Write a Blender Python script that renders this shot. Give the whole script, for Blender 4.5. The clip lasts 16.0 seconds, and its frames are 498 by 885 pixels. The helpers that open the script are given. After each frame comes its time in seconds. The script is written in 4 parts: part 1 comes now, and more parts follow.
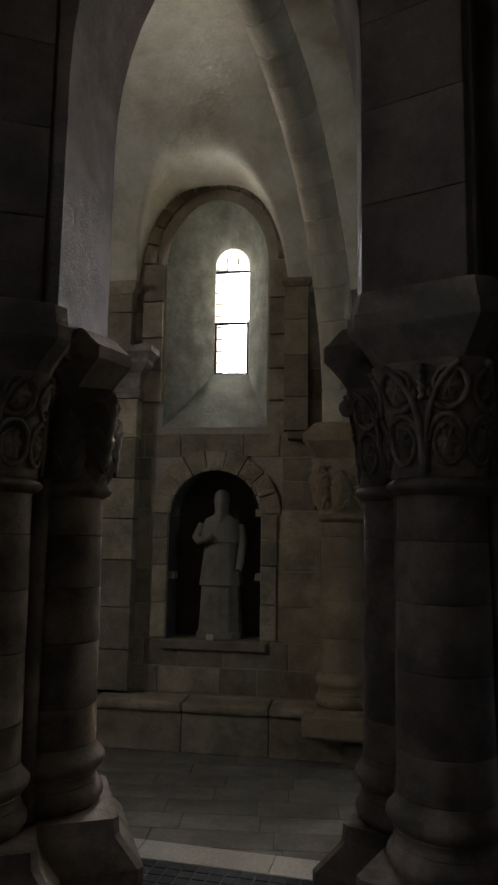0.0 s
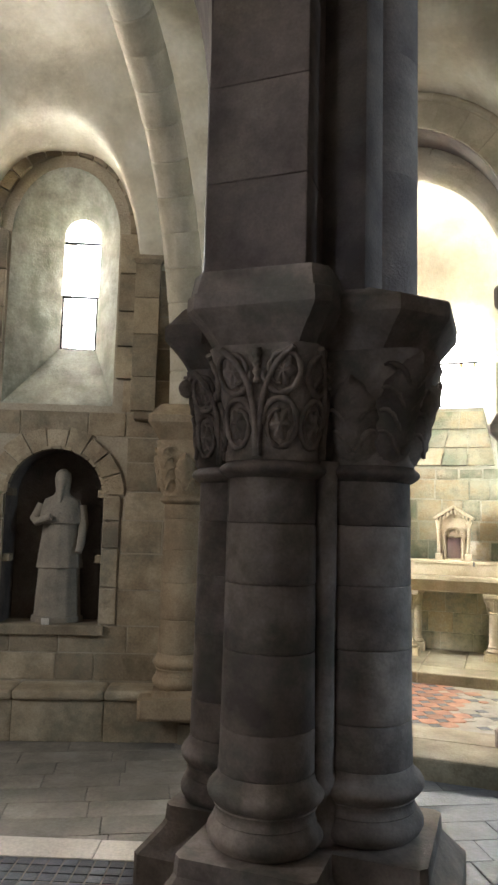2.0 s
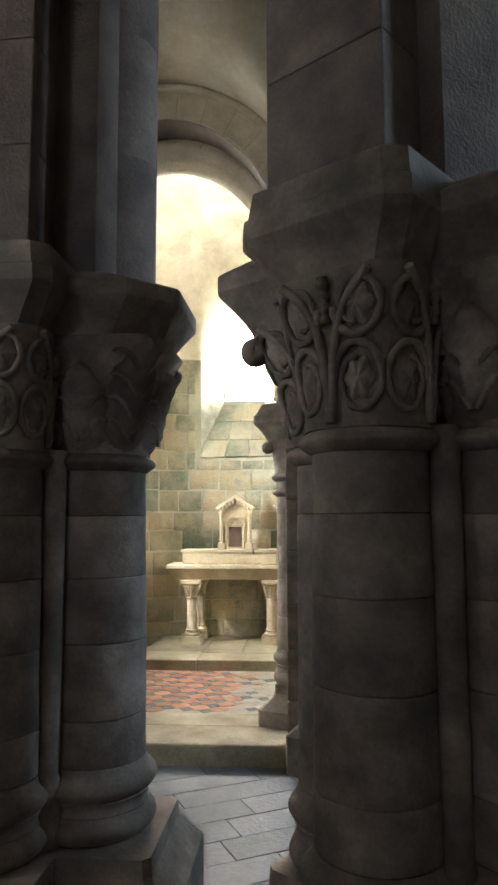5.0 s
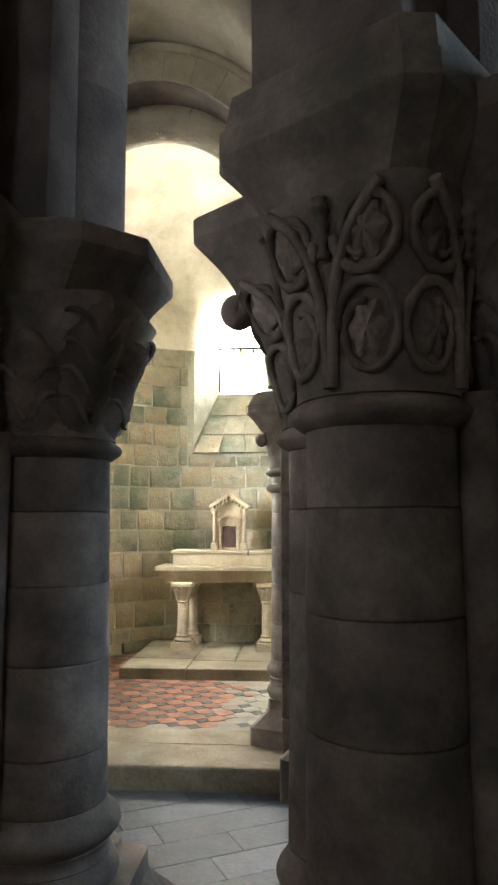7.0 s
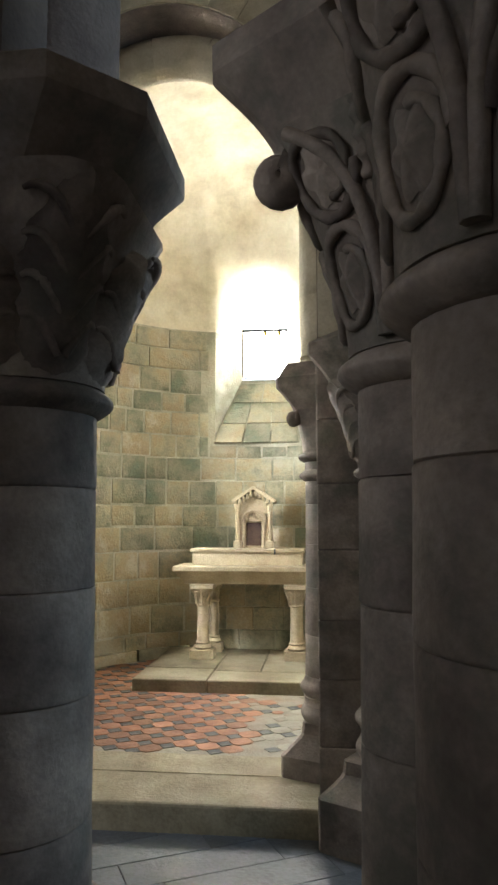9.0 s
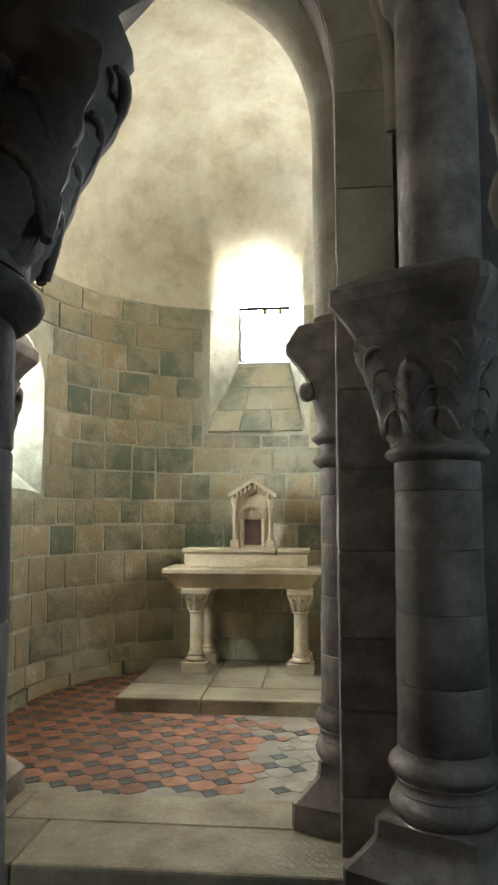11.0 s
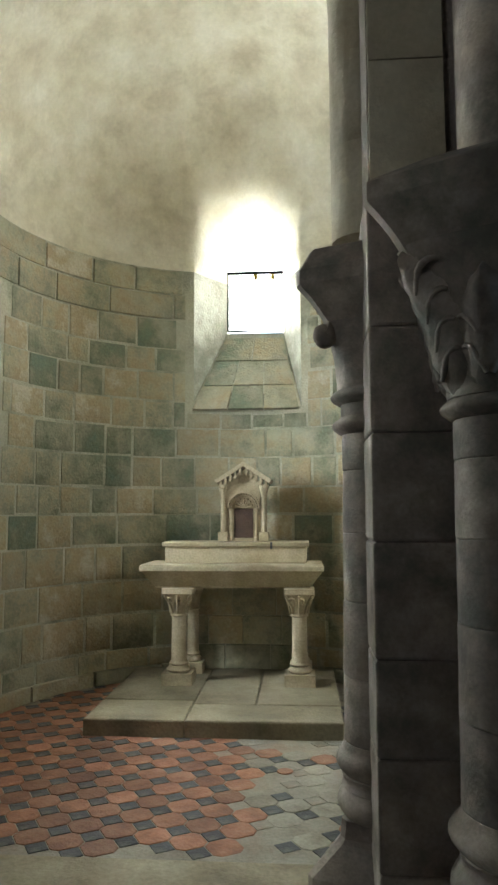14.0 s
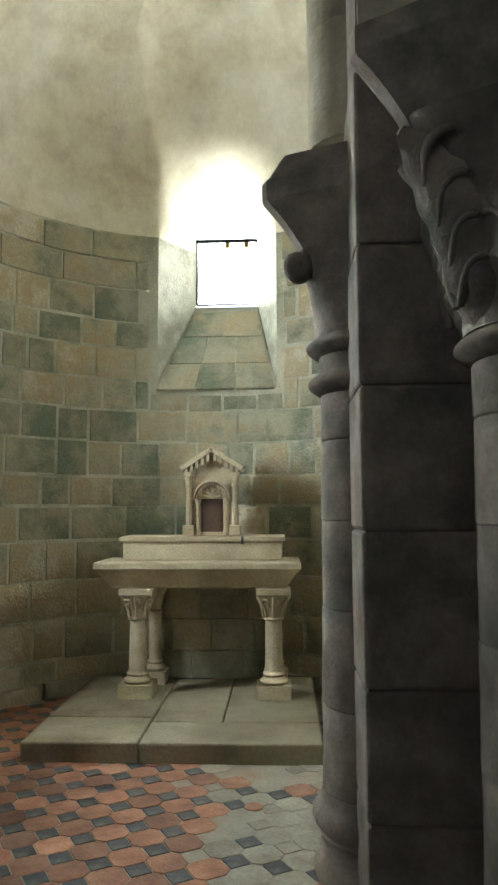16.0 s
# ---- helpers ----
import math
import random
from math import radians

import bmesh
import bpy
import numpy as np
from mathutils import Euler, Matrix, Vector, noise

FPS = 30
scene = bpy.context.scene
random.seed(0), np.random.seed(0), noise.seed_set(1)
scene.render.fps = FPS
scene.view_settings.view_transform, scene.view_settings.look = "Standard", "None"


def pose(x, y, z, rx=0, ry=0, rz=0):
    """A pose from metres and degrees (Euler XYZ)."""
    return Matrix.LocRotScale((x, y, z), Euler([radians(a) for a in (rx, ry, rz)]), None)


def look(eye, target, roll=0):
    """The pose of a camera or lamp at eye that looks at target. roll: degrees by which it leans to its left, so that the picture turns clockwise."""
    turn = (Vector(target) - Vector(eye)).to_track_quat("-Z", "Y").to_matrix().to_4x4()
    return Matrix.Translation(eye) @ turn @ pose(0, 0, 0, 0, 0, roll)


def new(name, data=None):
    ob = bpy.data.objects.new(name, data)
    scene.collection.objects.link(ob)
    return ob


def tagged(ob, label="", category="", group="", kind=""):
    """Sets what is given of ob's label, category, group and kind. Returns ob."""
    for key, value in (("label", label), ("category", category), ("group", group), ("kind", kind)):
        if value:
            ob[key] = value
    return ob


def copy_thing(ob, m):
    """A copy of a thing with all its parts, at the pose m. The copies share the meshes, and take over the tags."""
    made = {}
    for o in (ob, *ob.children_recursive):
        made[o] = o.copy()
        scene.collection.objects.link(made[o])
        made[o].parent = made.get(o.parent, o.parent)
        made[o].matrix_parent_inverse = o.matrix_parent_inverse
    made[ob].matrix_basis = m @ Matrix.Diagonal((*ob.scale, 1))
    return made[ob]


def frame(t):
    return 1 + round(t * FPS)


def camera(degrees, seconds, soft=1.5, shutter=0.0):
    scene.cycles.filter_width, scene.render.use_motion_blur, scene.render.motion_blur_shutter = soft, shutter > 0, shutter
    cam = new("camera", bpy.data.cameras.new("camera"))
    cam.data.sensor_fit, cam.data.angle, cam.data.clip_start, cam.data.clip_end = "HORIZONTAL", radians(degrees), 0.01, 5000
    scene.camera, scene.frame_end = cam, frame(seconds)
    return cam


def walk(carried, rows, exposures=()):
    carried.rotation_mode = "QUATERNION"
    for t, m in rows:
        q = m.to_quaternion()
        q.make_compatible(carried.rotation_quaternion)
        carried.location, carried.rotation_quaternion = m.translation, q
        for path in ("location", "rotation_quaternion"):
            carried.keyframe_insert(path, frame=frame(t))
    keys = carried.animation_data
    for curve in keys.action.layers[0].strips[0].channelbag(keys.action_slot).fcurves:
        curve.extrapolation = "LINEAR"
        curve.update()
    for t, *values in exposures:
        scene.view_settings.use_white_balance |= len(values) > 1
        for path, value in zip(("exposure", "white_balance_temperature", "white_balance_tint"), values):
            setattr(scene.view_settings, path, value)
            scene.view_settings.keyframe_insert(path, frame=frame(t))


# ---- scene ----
cam = camera(38.7, 16.0, 2.6)
PATH = [
    (0, (0.664, -9.628, 1.963), (-0.375, -7.938, 2.221), 0.9),
    (0.5, (0.669, -9.593, 1.964), (-0.29, -7.855, 2.214), 1.2),
    (1, (0.689, -9.571, 1.96), (-0.181, -7.786, 2.199), 1.4),
    (1.5, (0.709, -9.556, 1.956), (-0.062, -7.725, 2.184), 1.6),
    (2, (0.729, -9.548, 1.954), (0.053, -7.679, 2.174), 1.5),
    (2.5, (0.754, -9.546, 1.962), (0.163, -7.647, 2.177), 1.3),
    (3, (0.778, -9.545, 1.96), (0.289, -7.617, 2.174), 0.8),
    (3.5, (0.812, -9.535, 1.956), (0.446, -7.58, 2.164), 0.0),
    (4, (0.894, -9.495, 1.959), (0.634, -7.523, 2.166), -0.5),
    (4.5, (0.999, -9.454, 1.946), (0.805, -7.474, 2.153), -0.6),
    (5, (1.06, -9.405, 1.938), (0.902, -7.422, 2.147), -0.3),
    (7.5, (1.08, -8.683, 1.914), (0.919, -6.701, 2.123), -0.0),
    (8, (1.068, -8.493, 1.887), (0.869, -6.514, 2.097), 0.1),
    (8.5, (0.995, -8.241, 1.89), (0.78, -6.263, 2.099), 0.1),
    (9, (0.955, -8.035, 1.866), (0.737, -6.058, 2.076), 0.0),
    (11.5, (0.758, -6.987, 1.826), (0.571, -5.006, 2.03), -0.0),
    (12, (0.715, -6.825, 1.811), (0.538, -4.843, 2.006), -0.0),
    (12.5, (0.641, -6.651, 1.814), (0.469, -4.667, 2.003), -0.0),
    (13, (0.607, -6.525, 1.812), (0.453, -4.54, 2.003), -0.1),
    (13.5, (0.61, -6.367, 1.797), (0.473, -4.38, 1.989), -0.2),
    (14, (0.617, -6.215, 1.779), (0.472, -4.23, 1.972), -0.2),
    (14.5, (0.588, -6.031, 1.774), (0.428, -4.046, 1.962), -0.2),
    (15, (0.587, -5.877, 1.758), (0.45, -3.891, 1.946), -0.4),
    (15.5, (0.612, -5.724, 1.696), (0.507, -3.736, 1.882), -0.5),
    (16, (0.663, -5.497, 1.728), (0.572, -3.508, 1.912), -0.3),
]
EXPOSURE = [(0.0, 1.15, 6600, 15), (0.5, 2.2, 6600, 14), (1.0, 2.9, 6600, 14), (1.5, 3.15, 6750, 15), (3.5, 3.2, 6800, 15), (5.0, 2.95, 6800, 14), (9.0, 2.65, 6800, 13), (12.5, 1.75, 6350, 8), (16.0, 1.7, 6250, 5)]
walk(cam, [(t, look(eye, target, roll)) for t, eye, target, roll in PATH], EXPOSURE)
LAMP_AXIS, LAMP_SIDE, LAMP_BAY, LAMP_LEFT, LAMP_RIGHT, FILL_CHOIR, FILL_WEST = 33.0, 40.0, 260.0, 2.0, 12.0, 1.6, 24.0

# ---------------- world, sun, window light and added fill ---
world = bpy.data.worlds.new("world")
scene.world = world
world.use_nodes = True
_n = world.node_tree.nodes
_sky = _n.new("ShaderNodeTexSky")
_sky.sky_type, _sky.sun_disc = "NISHITA", False
_sky.sun_elevation, _sky.sun_rotation = radians(45), radians(171)
world.node_tree.links.new(_sky.outputs[0], _n["Background"].inputs[0])
_n["Background"].inputs[1].default_value = 0.15
_sun = new("sun", bpy.data.lights.new("sun", "SUN"))
_sun.data.energy, _sun.data.angle, _sun.data.color = 2.0, radians(0.5), (1.0, 0.95, 0.86)
_sun.matrix_world = look((4, -26, 26), (0, 0, 0))


def area_lamp(x, y, z, tx, ty, tz, w, h, watts, color=(1.0, 0.97, 0.9)):
    ob = new("window_or_fill", bpy.data.lights.new("window_or_fill", "AREA"))
    ob.data.shape, ob.data.size, ob.data.size_y = "RECTANGLE", w, h
    ob.data.energy, ob.data.color = watts, color
    ob.matrix_world = look((x, y, z), (tx, ty, tz))
    return ob


area_lamp(0.135, 1.50, 4.30, 0.135, -3, 4.2, 0.72, 1.30, LAMP_AXIS, (1.0, 0.99, 0.93))
area_lamp(-2.42, -1.05, 2.95, 3, -1.2, 2.5, 0.55, 1.1, LAMP_SIDE, (0.92, 0.99, 1.0))
# lamp of the unseen right-hand window, added to share out the chapel light
area_lamp(2.42, -1.05, 2.95, -3, -1.2, 2.5, 0.55, 1.1, LAMP_SIDE * 0.12, (0.95, 0.99, 1.0))
area_lamp(-3.84, -2.33, 4.80, -3.08, -4.18, 3.65, 1.20, 2.20, LAMP_BAY, (0.95, 0.98, 0.97))
# unseen windows left and right, supposed from cool light on piers and floor
area_lamp(-5.98, -7.58, 3.65, 0, -7.2, 1.2, 0.9, 1.9, LAMP_LEFT, (0.82, 0.93, 1.0))
area_lamp(5.05, -5.73, 3.65, 0, -6.0, 0.9, 0.9, 1.9, LAMP_RIGHT, (0.55, 0.78, 1.0))
# two fills without a known source, added to brighten the pier fronts
area_lamp(-2.6, -14.5, 5.4, -0.6, -6.5, 2.6, 0.9, 1.9, FILL_CHOIR, (1.0, 0.88, 0.80))
area_lamp(-6.55, -9.8, 4.3, 0, -6.2, 2.2, 0.9, 1.9, FILL_WEST, (0.93, 0.95, 0.97))


# ---------------- materials ----------------
def stone(name, cols, rough=0.85, bump=0.35, big=1.6, fine=38.0, stain=None, vary=0.25, spec=0.3, pits=0.0, amp=0.14):
    """Procedural masonry: broad tone, grain, stains, a tone of its own for each piece."""
    m = bpy.data.materials.new(name)
    m.use_nodes = True
    nt = m.node_tree
    N, L = nt.nodes, nt.links
    b = N["Principled BSDF"]
    b.inputs["Specular IOR Level"].default_value = spec
    co = N.new("ShaderNodeTexCoord")
    inf = N.new("ShaderNodeObjectInfo")
    mul = N.new("ShaderNodeMath")
    mul.operation, mul.inputs[1].default_value = "MULTIPLY", 37.0
    L.new(inf.outputs["Random"], mul.inputs[0])
    off = N.new("ShaderNodeVectorMath")
    L.new(co.outputs["Object"], off.inputs[0])
    L.new(mul.outputs[0], off.inputs[1])
    n1 = N.new("ShaderNodeTexNoise")
    n1.inputs["Scale"].default_value, n1.inputs["Detail"].default_value = big, 6.0
    n1.inputs["Roughness"].default_value = 0.62
    L.new(off.outputs[0] if vary else co.outputs["Object"], n1.inputs["Vector"])
    ramp = N.new("ShaderNodeValToRGB")
    el = ramp.color_ramp.elements
    el[0].position, el[1].position = 0.34, 0.66
    el[0].color, el[1].color = (*cols[0], 1), (*cols[-1], 1)
    if len(cols) > 2:
        e = el.new(0.5)
        e.color = (*cols[1], 1)
    L.new(n1.outputs["Fac"], ramp.inputs[0])
    n2 = N.new("ShaderNodeTexNoise")
    n2.inputs["Scale"].default_value, n2.inputs["Detail"].default_value = fine, 5.0
    L.new(co.outputs["Object"], n2.inputs["Vector"])
    grain = N.new("ShaderNodeMapRange")
    grain.inputs["From Min"].default_value, grain.inputs["From Max"].default_value = 0.25, 0.75
    grain.inputs["To Min"].default_value, grain.inputs["To Max"].default_value = 1 - amp * 1.3, 1 + amp
    L.new(n2.outputs["Fac"], grain.inputs[0])
    tone = N.new("ShaderNodeMapRange")
    tone.inputs["To Min"].default_value, tone.inputs["To Max"].default_value = 1 - vary, 1 + vary * 0.7
    L.new(inf.outputs["Random"], tone.inputs[0])
    k = N.new("ShaderNodeMath")
    k.operation = "MULTIPLY"
    L.new(grain.outputs[0], k.inputs[0])
    L.new(tone.outputs[0], k.inputs[1])
    sc = N.new("ShaderNodeVectorMath")
    sc.operation = "SCALE"
    L.new(ramp.outputs[0], sc.inputs[0])
    L.new(k.outputs[0], sc.inputs["Scale"])
    out = sc.outputs[0]
    if stain:
        n3 = N.new("ShaderNodeTexNoise")
        n3.inputs["Scale"].default_value, n3.inputs["Detail"].default_value = stain[2] if len(stain) > 2 else 0.9, 7.0
        n3.inputs["Roughness"].default_value = 0.7
        L.new(co.outputs["Object"], n3.inputs["Vector"])
        r3 = N.new("ShaderNodeMapRange")
        r3.inputs["From Min"].default_value, r3.inputs["From Max"].default_value = 0.5, 0.66
        r3.inputs["To Max"].default_value = stain[1]
        L.new(n3.outputs["Fac"], r3.inputs[0])
        mx = N.new("ShaderNodeMix")
        mx.data_type = "RGBA"
        L.new(r3.outputs[0], mx.inputs["Factor"])
        L.new(out, mx.inputs["A"])
        mx.inputs["B"].default_value = (*stain[0], 1)
        out = mx.outputs["Result"]
    L.new(out, b.inputs["Base Color"])
    rr = N.new("ShaderNodeMapRange")
    rr.inputs["To Min"].default_value, rr.inputs["To Max"].default_value = rough - 0.14, min(1.0, rough + 0.12)
    L.new(n1.outputs["Fac"], rr.inputs[0])
    L.new(rr.outputs[0], b.inputs["Roughness"])
    hgt = n2.outputs["Fac"]
    if pits:
        v = N.new("ShaderNodeTexVoronoi")
        v.inputs["Scale"].default_value = 9.0
        L.new(co.outputs["Object"], v.inputs["Vector"])
        pr = N.new("ShaderNodeMapRange")
        pr.inputs["From Max"].default_value = 0.16
        pr.inputs["To Min"].default_value, pr.inputs["To Max"].default_value = -pits, 0.0
        L.new(v.outputs["Distance"], pr.inputs[0])
        ad = N.new("ShaderNodeMath")
        L.new(pr.outputs[0], ad.inputs[0])
        L.new(hgt, ad.inputs[1])
        hgt = ad.outputs[0]
    ad2 = N.new("ShaderNodeMath")
    ad2.operation = "MULTIPLY_ADD"
    ad2.inputs[1].default_value = 3.0
    L.new(n1.outputs["Fac"], ad2.inputs[0])
    L.new(hgt, ad2.inputs[2])
    bp = N.new("ShaderNodeBump")
    bp.inputs["Strength"].default_value, bp.inputs["Distance"].default_value = bump, 0.02
    L.new(ad2.outputs[0], bp.inputs["Height"])
    L.new(bp.outputs[0], b.inputs["Normal"])
    return m


def metal(name, col, rough=0.55):
    m = stone(name, [tuple(c * 0.7 for c in col), col], rough, 0.1, 8.0, 120.0, vary=0)
    m.node_tree.nodes["Principled BSDF"].inputs["Metallic"].default_value = 0.0
    return m


def glass(name):
    m = bpy.data.materials.new(name)
    m.use_nodes = True
    nt = m.node_tree
    b = nt.nodes["Principled BSDF"]
    b.inputs["Transmission Weight"].default_value = 1.0
    b.inputs["Roughness"].default_value = 0.05
    b.inputs["IOR"].default_value = 1.1
    nz = nt.nodes.new("ShaderNodeTexNoise")
    nz.inputs["Scale"].default_value = 14.0
    bp = nt.nodes.new("ShaderNodeBump")
    bp.inputs["Strength"].default_value = 0.15
    nt.links.new(nz.outputs[0], bp.inputs["Height"])
    nt.links.new(bp.outputs[0], b.inputs["Normal"])
    b.inputs["Base Color"].default_value = (0.95, 0.97, 1.0, 1)
    return m


PIER = stone("pier_stone", [(0.15, 0.122, 0.104), (0.285, 0.238, 0.20), (0.44, 0.37, 0.31)], 0.8, 0.17, 3.0, 70, ((0.12, 0.125, 0.10), 0.75, 2.4), 0.16, pits=0.4, amp=0.1)
FLAGS = stone("floor_flagstone", [(0.13, 0.115, 0.095), (0.20, 0.18, 0.15), (0.27, 0.245, 0.21)], 0.62, 0.25, 2.6, 45, ((0.17, 0.15, 0.125), 0.6, 1.3), 0.14, spec=0.4)
# shade of the statue niche put into the colour: darker than the wall's stone
NICHE_SHADE = stone("niche_shade", [(0.07, 0.06, 0.055), (0.12, 0.10, 0.085), (0.17, 0.145, 0.12)], 0.92, 0.4, 3.0, 50, None, 0)
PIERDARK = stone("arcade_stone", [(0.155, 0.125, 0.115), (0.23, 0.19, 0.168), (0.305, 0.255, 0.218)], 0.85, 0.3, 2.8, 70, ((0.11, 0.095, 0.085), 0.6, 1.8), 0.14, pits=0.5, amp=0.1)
MORTAR = stone("lime_mortar", [(0.26, 0.26, 0.19), (0.44, 0.42, 0.32), (0.62, 0.59, 0.47)], 0.92, 0.5, 2.2, 50, ((0.26, 0.24, 0.165), 0.6, 1.1), 0)
def weathered(name, shift, rough=0.86):
    """Ashlar whose algae, ochre and bare patches run on from stone to stone; shift leans the tone of a group."""
    m = stone(name, [(0.2, 0.2, 0.2), (0.3, 0.3, 0.3)], rough, 0.4, 3.4, 46, ((0.42, 0.40, 0.30), 0.62, 1.5), 0.10, pits=0.7, amp=0.13)
    nt = m.node_tree
    N, L = nt.nodes, nt.links
    ramp = [n for n in N if n.type == "VALTORGB"][0]
    co = [n for n in N if n.type == "TEX_COORD"][0]
    inf = [n for n in N if n.type == "OBJECT_INFO"][0]
    nz = N.new("ShaderNodeTexNoise")
    nz.inputs["Scale"].default_value, nz.inputs["Detail"].default_value, nz.inputs["Roughness"].default_value = 3.1, 9.0, 0.7
    L.new(co.outputs["Object"], nz.inputs["Vector"])
    a = N.new("ShaderNodeMath")
    a.operation = "MULTIPLY_ADD"
    a.inputs[1].default_value, a.inputs[2].default_value = 0.18, shift - 0.09
    L.new(inf.outputs["Random"], a.inputs[0])
    s = N.new("ShaderNodeMath")
    wide = N.new("ShaderNodeMath")
    wide.operation = "MULTIPLY_ADD"
    wide.inputs[1].default_value, wide.inputs[2].default_value = 0.95, 0.025
    L.new(nz.outputs["Fac"], wide.inputs[0])
    L.new(wide.outputs[0], s.inputs[0])
    L.new(a.outputs[0], s.inputs[1])
    L.new(s.outputs[0], ramp.inputs[0])
    el = ramp.color_ramp.elements
    el[0].position, el[0].color = 0.28, (0.17, 0.215, 0.16, 1)
    el[1].position, el[1].color = 0.78, (0.48, 0.435, 0.33, 1)
    for p, c in ((0.40, (0.19, 0.205, 0.14)), (0.50, (0.29, 0.285, 0.205)), (0.58, (0.38, 0.335, 0.225)), (0.66, (0.37, 0.295, 0.18))):
        e = el.new(p)
        e.color = (*c, 1)
    return m


WALLS = [weathered("ashlar_green", -0.04), weathered("ashlar_tan", 0.07), weathered("ashlar_grey", 0.02), weathered("ashlar_beige", 0.14), weathered("ashlar_ochre", 0.09)]
REVEAL = stone("reveal_stone", [(0.24, 0.24, 0.19), (0.35, 0.345, 0.275), (0.46, 0.45, 0.37)], 0.95, 0.22, 4.5, 45, ((0.18, 0.20, 0.14), 0.7, 3.0), 0, pits=0.6)
BAYSTONE = stone("bay_ashlar", [(0.25, 0.195, 0.13), (0.36, 0.295, 0.20), (0.45, 0.375, 0.265)], 0.88, 0.4, 3.4, 60, ((0.14, 0.135, 0.10), 0.75, 1.6), 0.3, pits=0.6)
# warm light on the bench column put into its stone colour
WARMLIT = stone("warm_lit_limestone", [(0.22, 0.16, 0.095), (0.32, 0.235, 0.145), (0.40, 0.31, 0.20)], 0.85, 0.25, 3.0, 60, ((0.22, 0.16, 0.10), 0.6, 2.0), 0.2, pits=0.5)
BAYMORTAR = stone("bay_mortar", [(0.36, 0.31, 0.23), (0.47, 0.41, 0.31)], 0.95, 0.5, 3.0, 50, None, 0)
PLASTER = stone("vault_plaster", [(0.52, 0.465, 0.34), (0.66, 0.61, 0.475), (0.74, 0.70, 0.58)], 0.9, 0.16, 2.6, 30, ((0.52, 0.46, 0.33), 0.4, 2.2), 0, pits=0.6, amp=0.06)
ALTAR = stone("altar_limestone", [(0.38, 0.31, 0.205), (0.49, 0.415, 0.285), (0.57, 0.495, 0.36)], 0.75, 0.22, 3.0, 60, ((0.36, 0.30, 0.20), 0.4, 2.0), 0.06)
STEP = stone("step_limestone", [(0.19, 0.16, 0.105), (0.31, 0.27, 0.185), (0.40, 0.355, 0.255)], 0.72, 0.3, 2.0, 45, ((0.24, 0.21, 0.15), 0.6, 1.5), 0.1)
SLAB = stone("floor_slate", [(0.10, 0.115, 0.135), (0.145, 0.16, 0.185), (0.19, 0.205, 0.23)], 0.48, 0.25, 2.4, 40, ((0.10, 0.10, 0.10), 0.5), 0.2, spec=0.5)
JOINT = stone("floor_joint", [(0.06, 0.058, 0.055), (0.10, 0.095, 0.09)], 0.9, 0.4, 4.0, 60, None, 0)
ARCHST = stone("arch_limestone", [(0.38, 0.33, 0.235), (0.50, 0.445, 0.33), (0.58, 0.53, 0.41)], 0.88, 0.3, 2.4, 50, ((0.34, 0.30, 0.21), 0.5, 1.2), 0.08, amp=0.08)
WHITE = stone("white_limestone", [(0.56, 0.52, 0.46), (0.66, 0.62, 0.55)], 0.7, 0.2, 2.0, 50, ((0.45, 0.41, 0.35), 0.5), 0.08)
MOSAIC = stone("mosaic_blue", [(0.03, 0.04, 0.055), (0.06, 0.07, 0.09), (0.11, 0.11, 0.12)], 0.35, 0.15, 7.0, 70, None, 0.5, spec=0.5)
RED = stone("terracotta", [(0.21, 0.085, 0.045), (0.32, 0.14, 0.075), (0.40, 0.21, 0.13)], 0.62, 0.25, 6.0, 60, ((0.36, 0.28, 0.20), 0.6, 4.0), 0.4, spec=0.45)
PALE = stone("worn_tile", [(0.20, 0.18, 0.14), (0.285, 0.265, 0.21), (0.35, 0.325, 0.26)], 0.65, 0.3, 4.0, 50, ((0.32, 0.20, 0.13), 0.4, 2.2), 0.14, spec=0.4)
DOT = stone("slate_cabochon", [(0.025, 0.03, 0.04), (0.06, 0.068, 0.08)], 0.5, 0.2, 9.0, 70, ((0.2, 0.19, 0.16), 0.5, 6.0), 0.3, spec=0.45)
STATUE = stone("statue_stone", [(0.20, 0.175, 0.14), (0.32, 0.28, 0.22)], 0.85, 0.25, 4.0, 60, ((0.22, 0.19, 0.15), 0.4, 3.0), 0)
IRON = metal("dark_iron", (0.015, 0.015, 0.017), 0.9)
DOORM = stone("dark_wood", [(0.05, 0.03, 0.025), (0.09, 0.055, 0.04)], 0.6, 0.2, 6.0, 80, None, 0)
GLASS = glass("window_glass")
YELLOW = stone("yellow_glass", [(0.6, 0.45, 0.05), (0.75, 0.55, 0.08)], 0.2, 0.05, 6.0, 60, None, 0)
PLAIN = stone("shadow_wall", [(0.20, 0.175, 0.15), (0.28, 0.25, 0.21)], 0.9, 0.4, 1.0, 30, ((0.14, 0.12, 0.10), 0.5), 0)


# ---------------- mesh helpers ----------------
def part(name, bm, material, parent=None, label="", smooth=False):
    me = bpy.data.meshes.new(name)
    bmesh.ops.recalc_face_normals(bm, faces=bm.faces)
    bm.to_mesh(me)
    bm.free()
    for m in material if isinstance(material, (list, tuple)) else [material]:
        me.materials.append(m)
    if smooth:
        me.shade_auto(smooth) if hasattr(me, "shade_auto") else me.shade_smooth()
    ob = new(name, me)
    ob.parent = parent
    return tagged(ob, label)


def soft(ob, angle=0.7):
    """Smooth shading with the sharp edges kept."""
    me = ob.data
    me.shade_smooth()
    me.set_sharp_from_angle(angle=angle)
    return ob


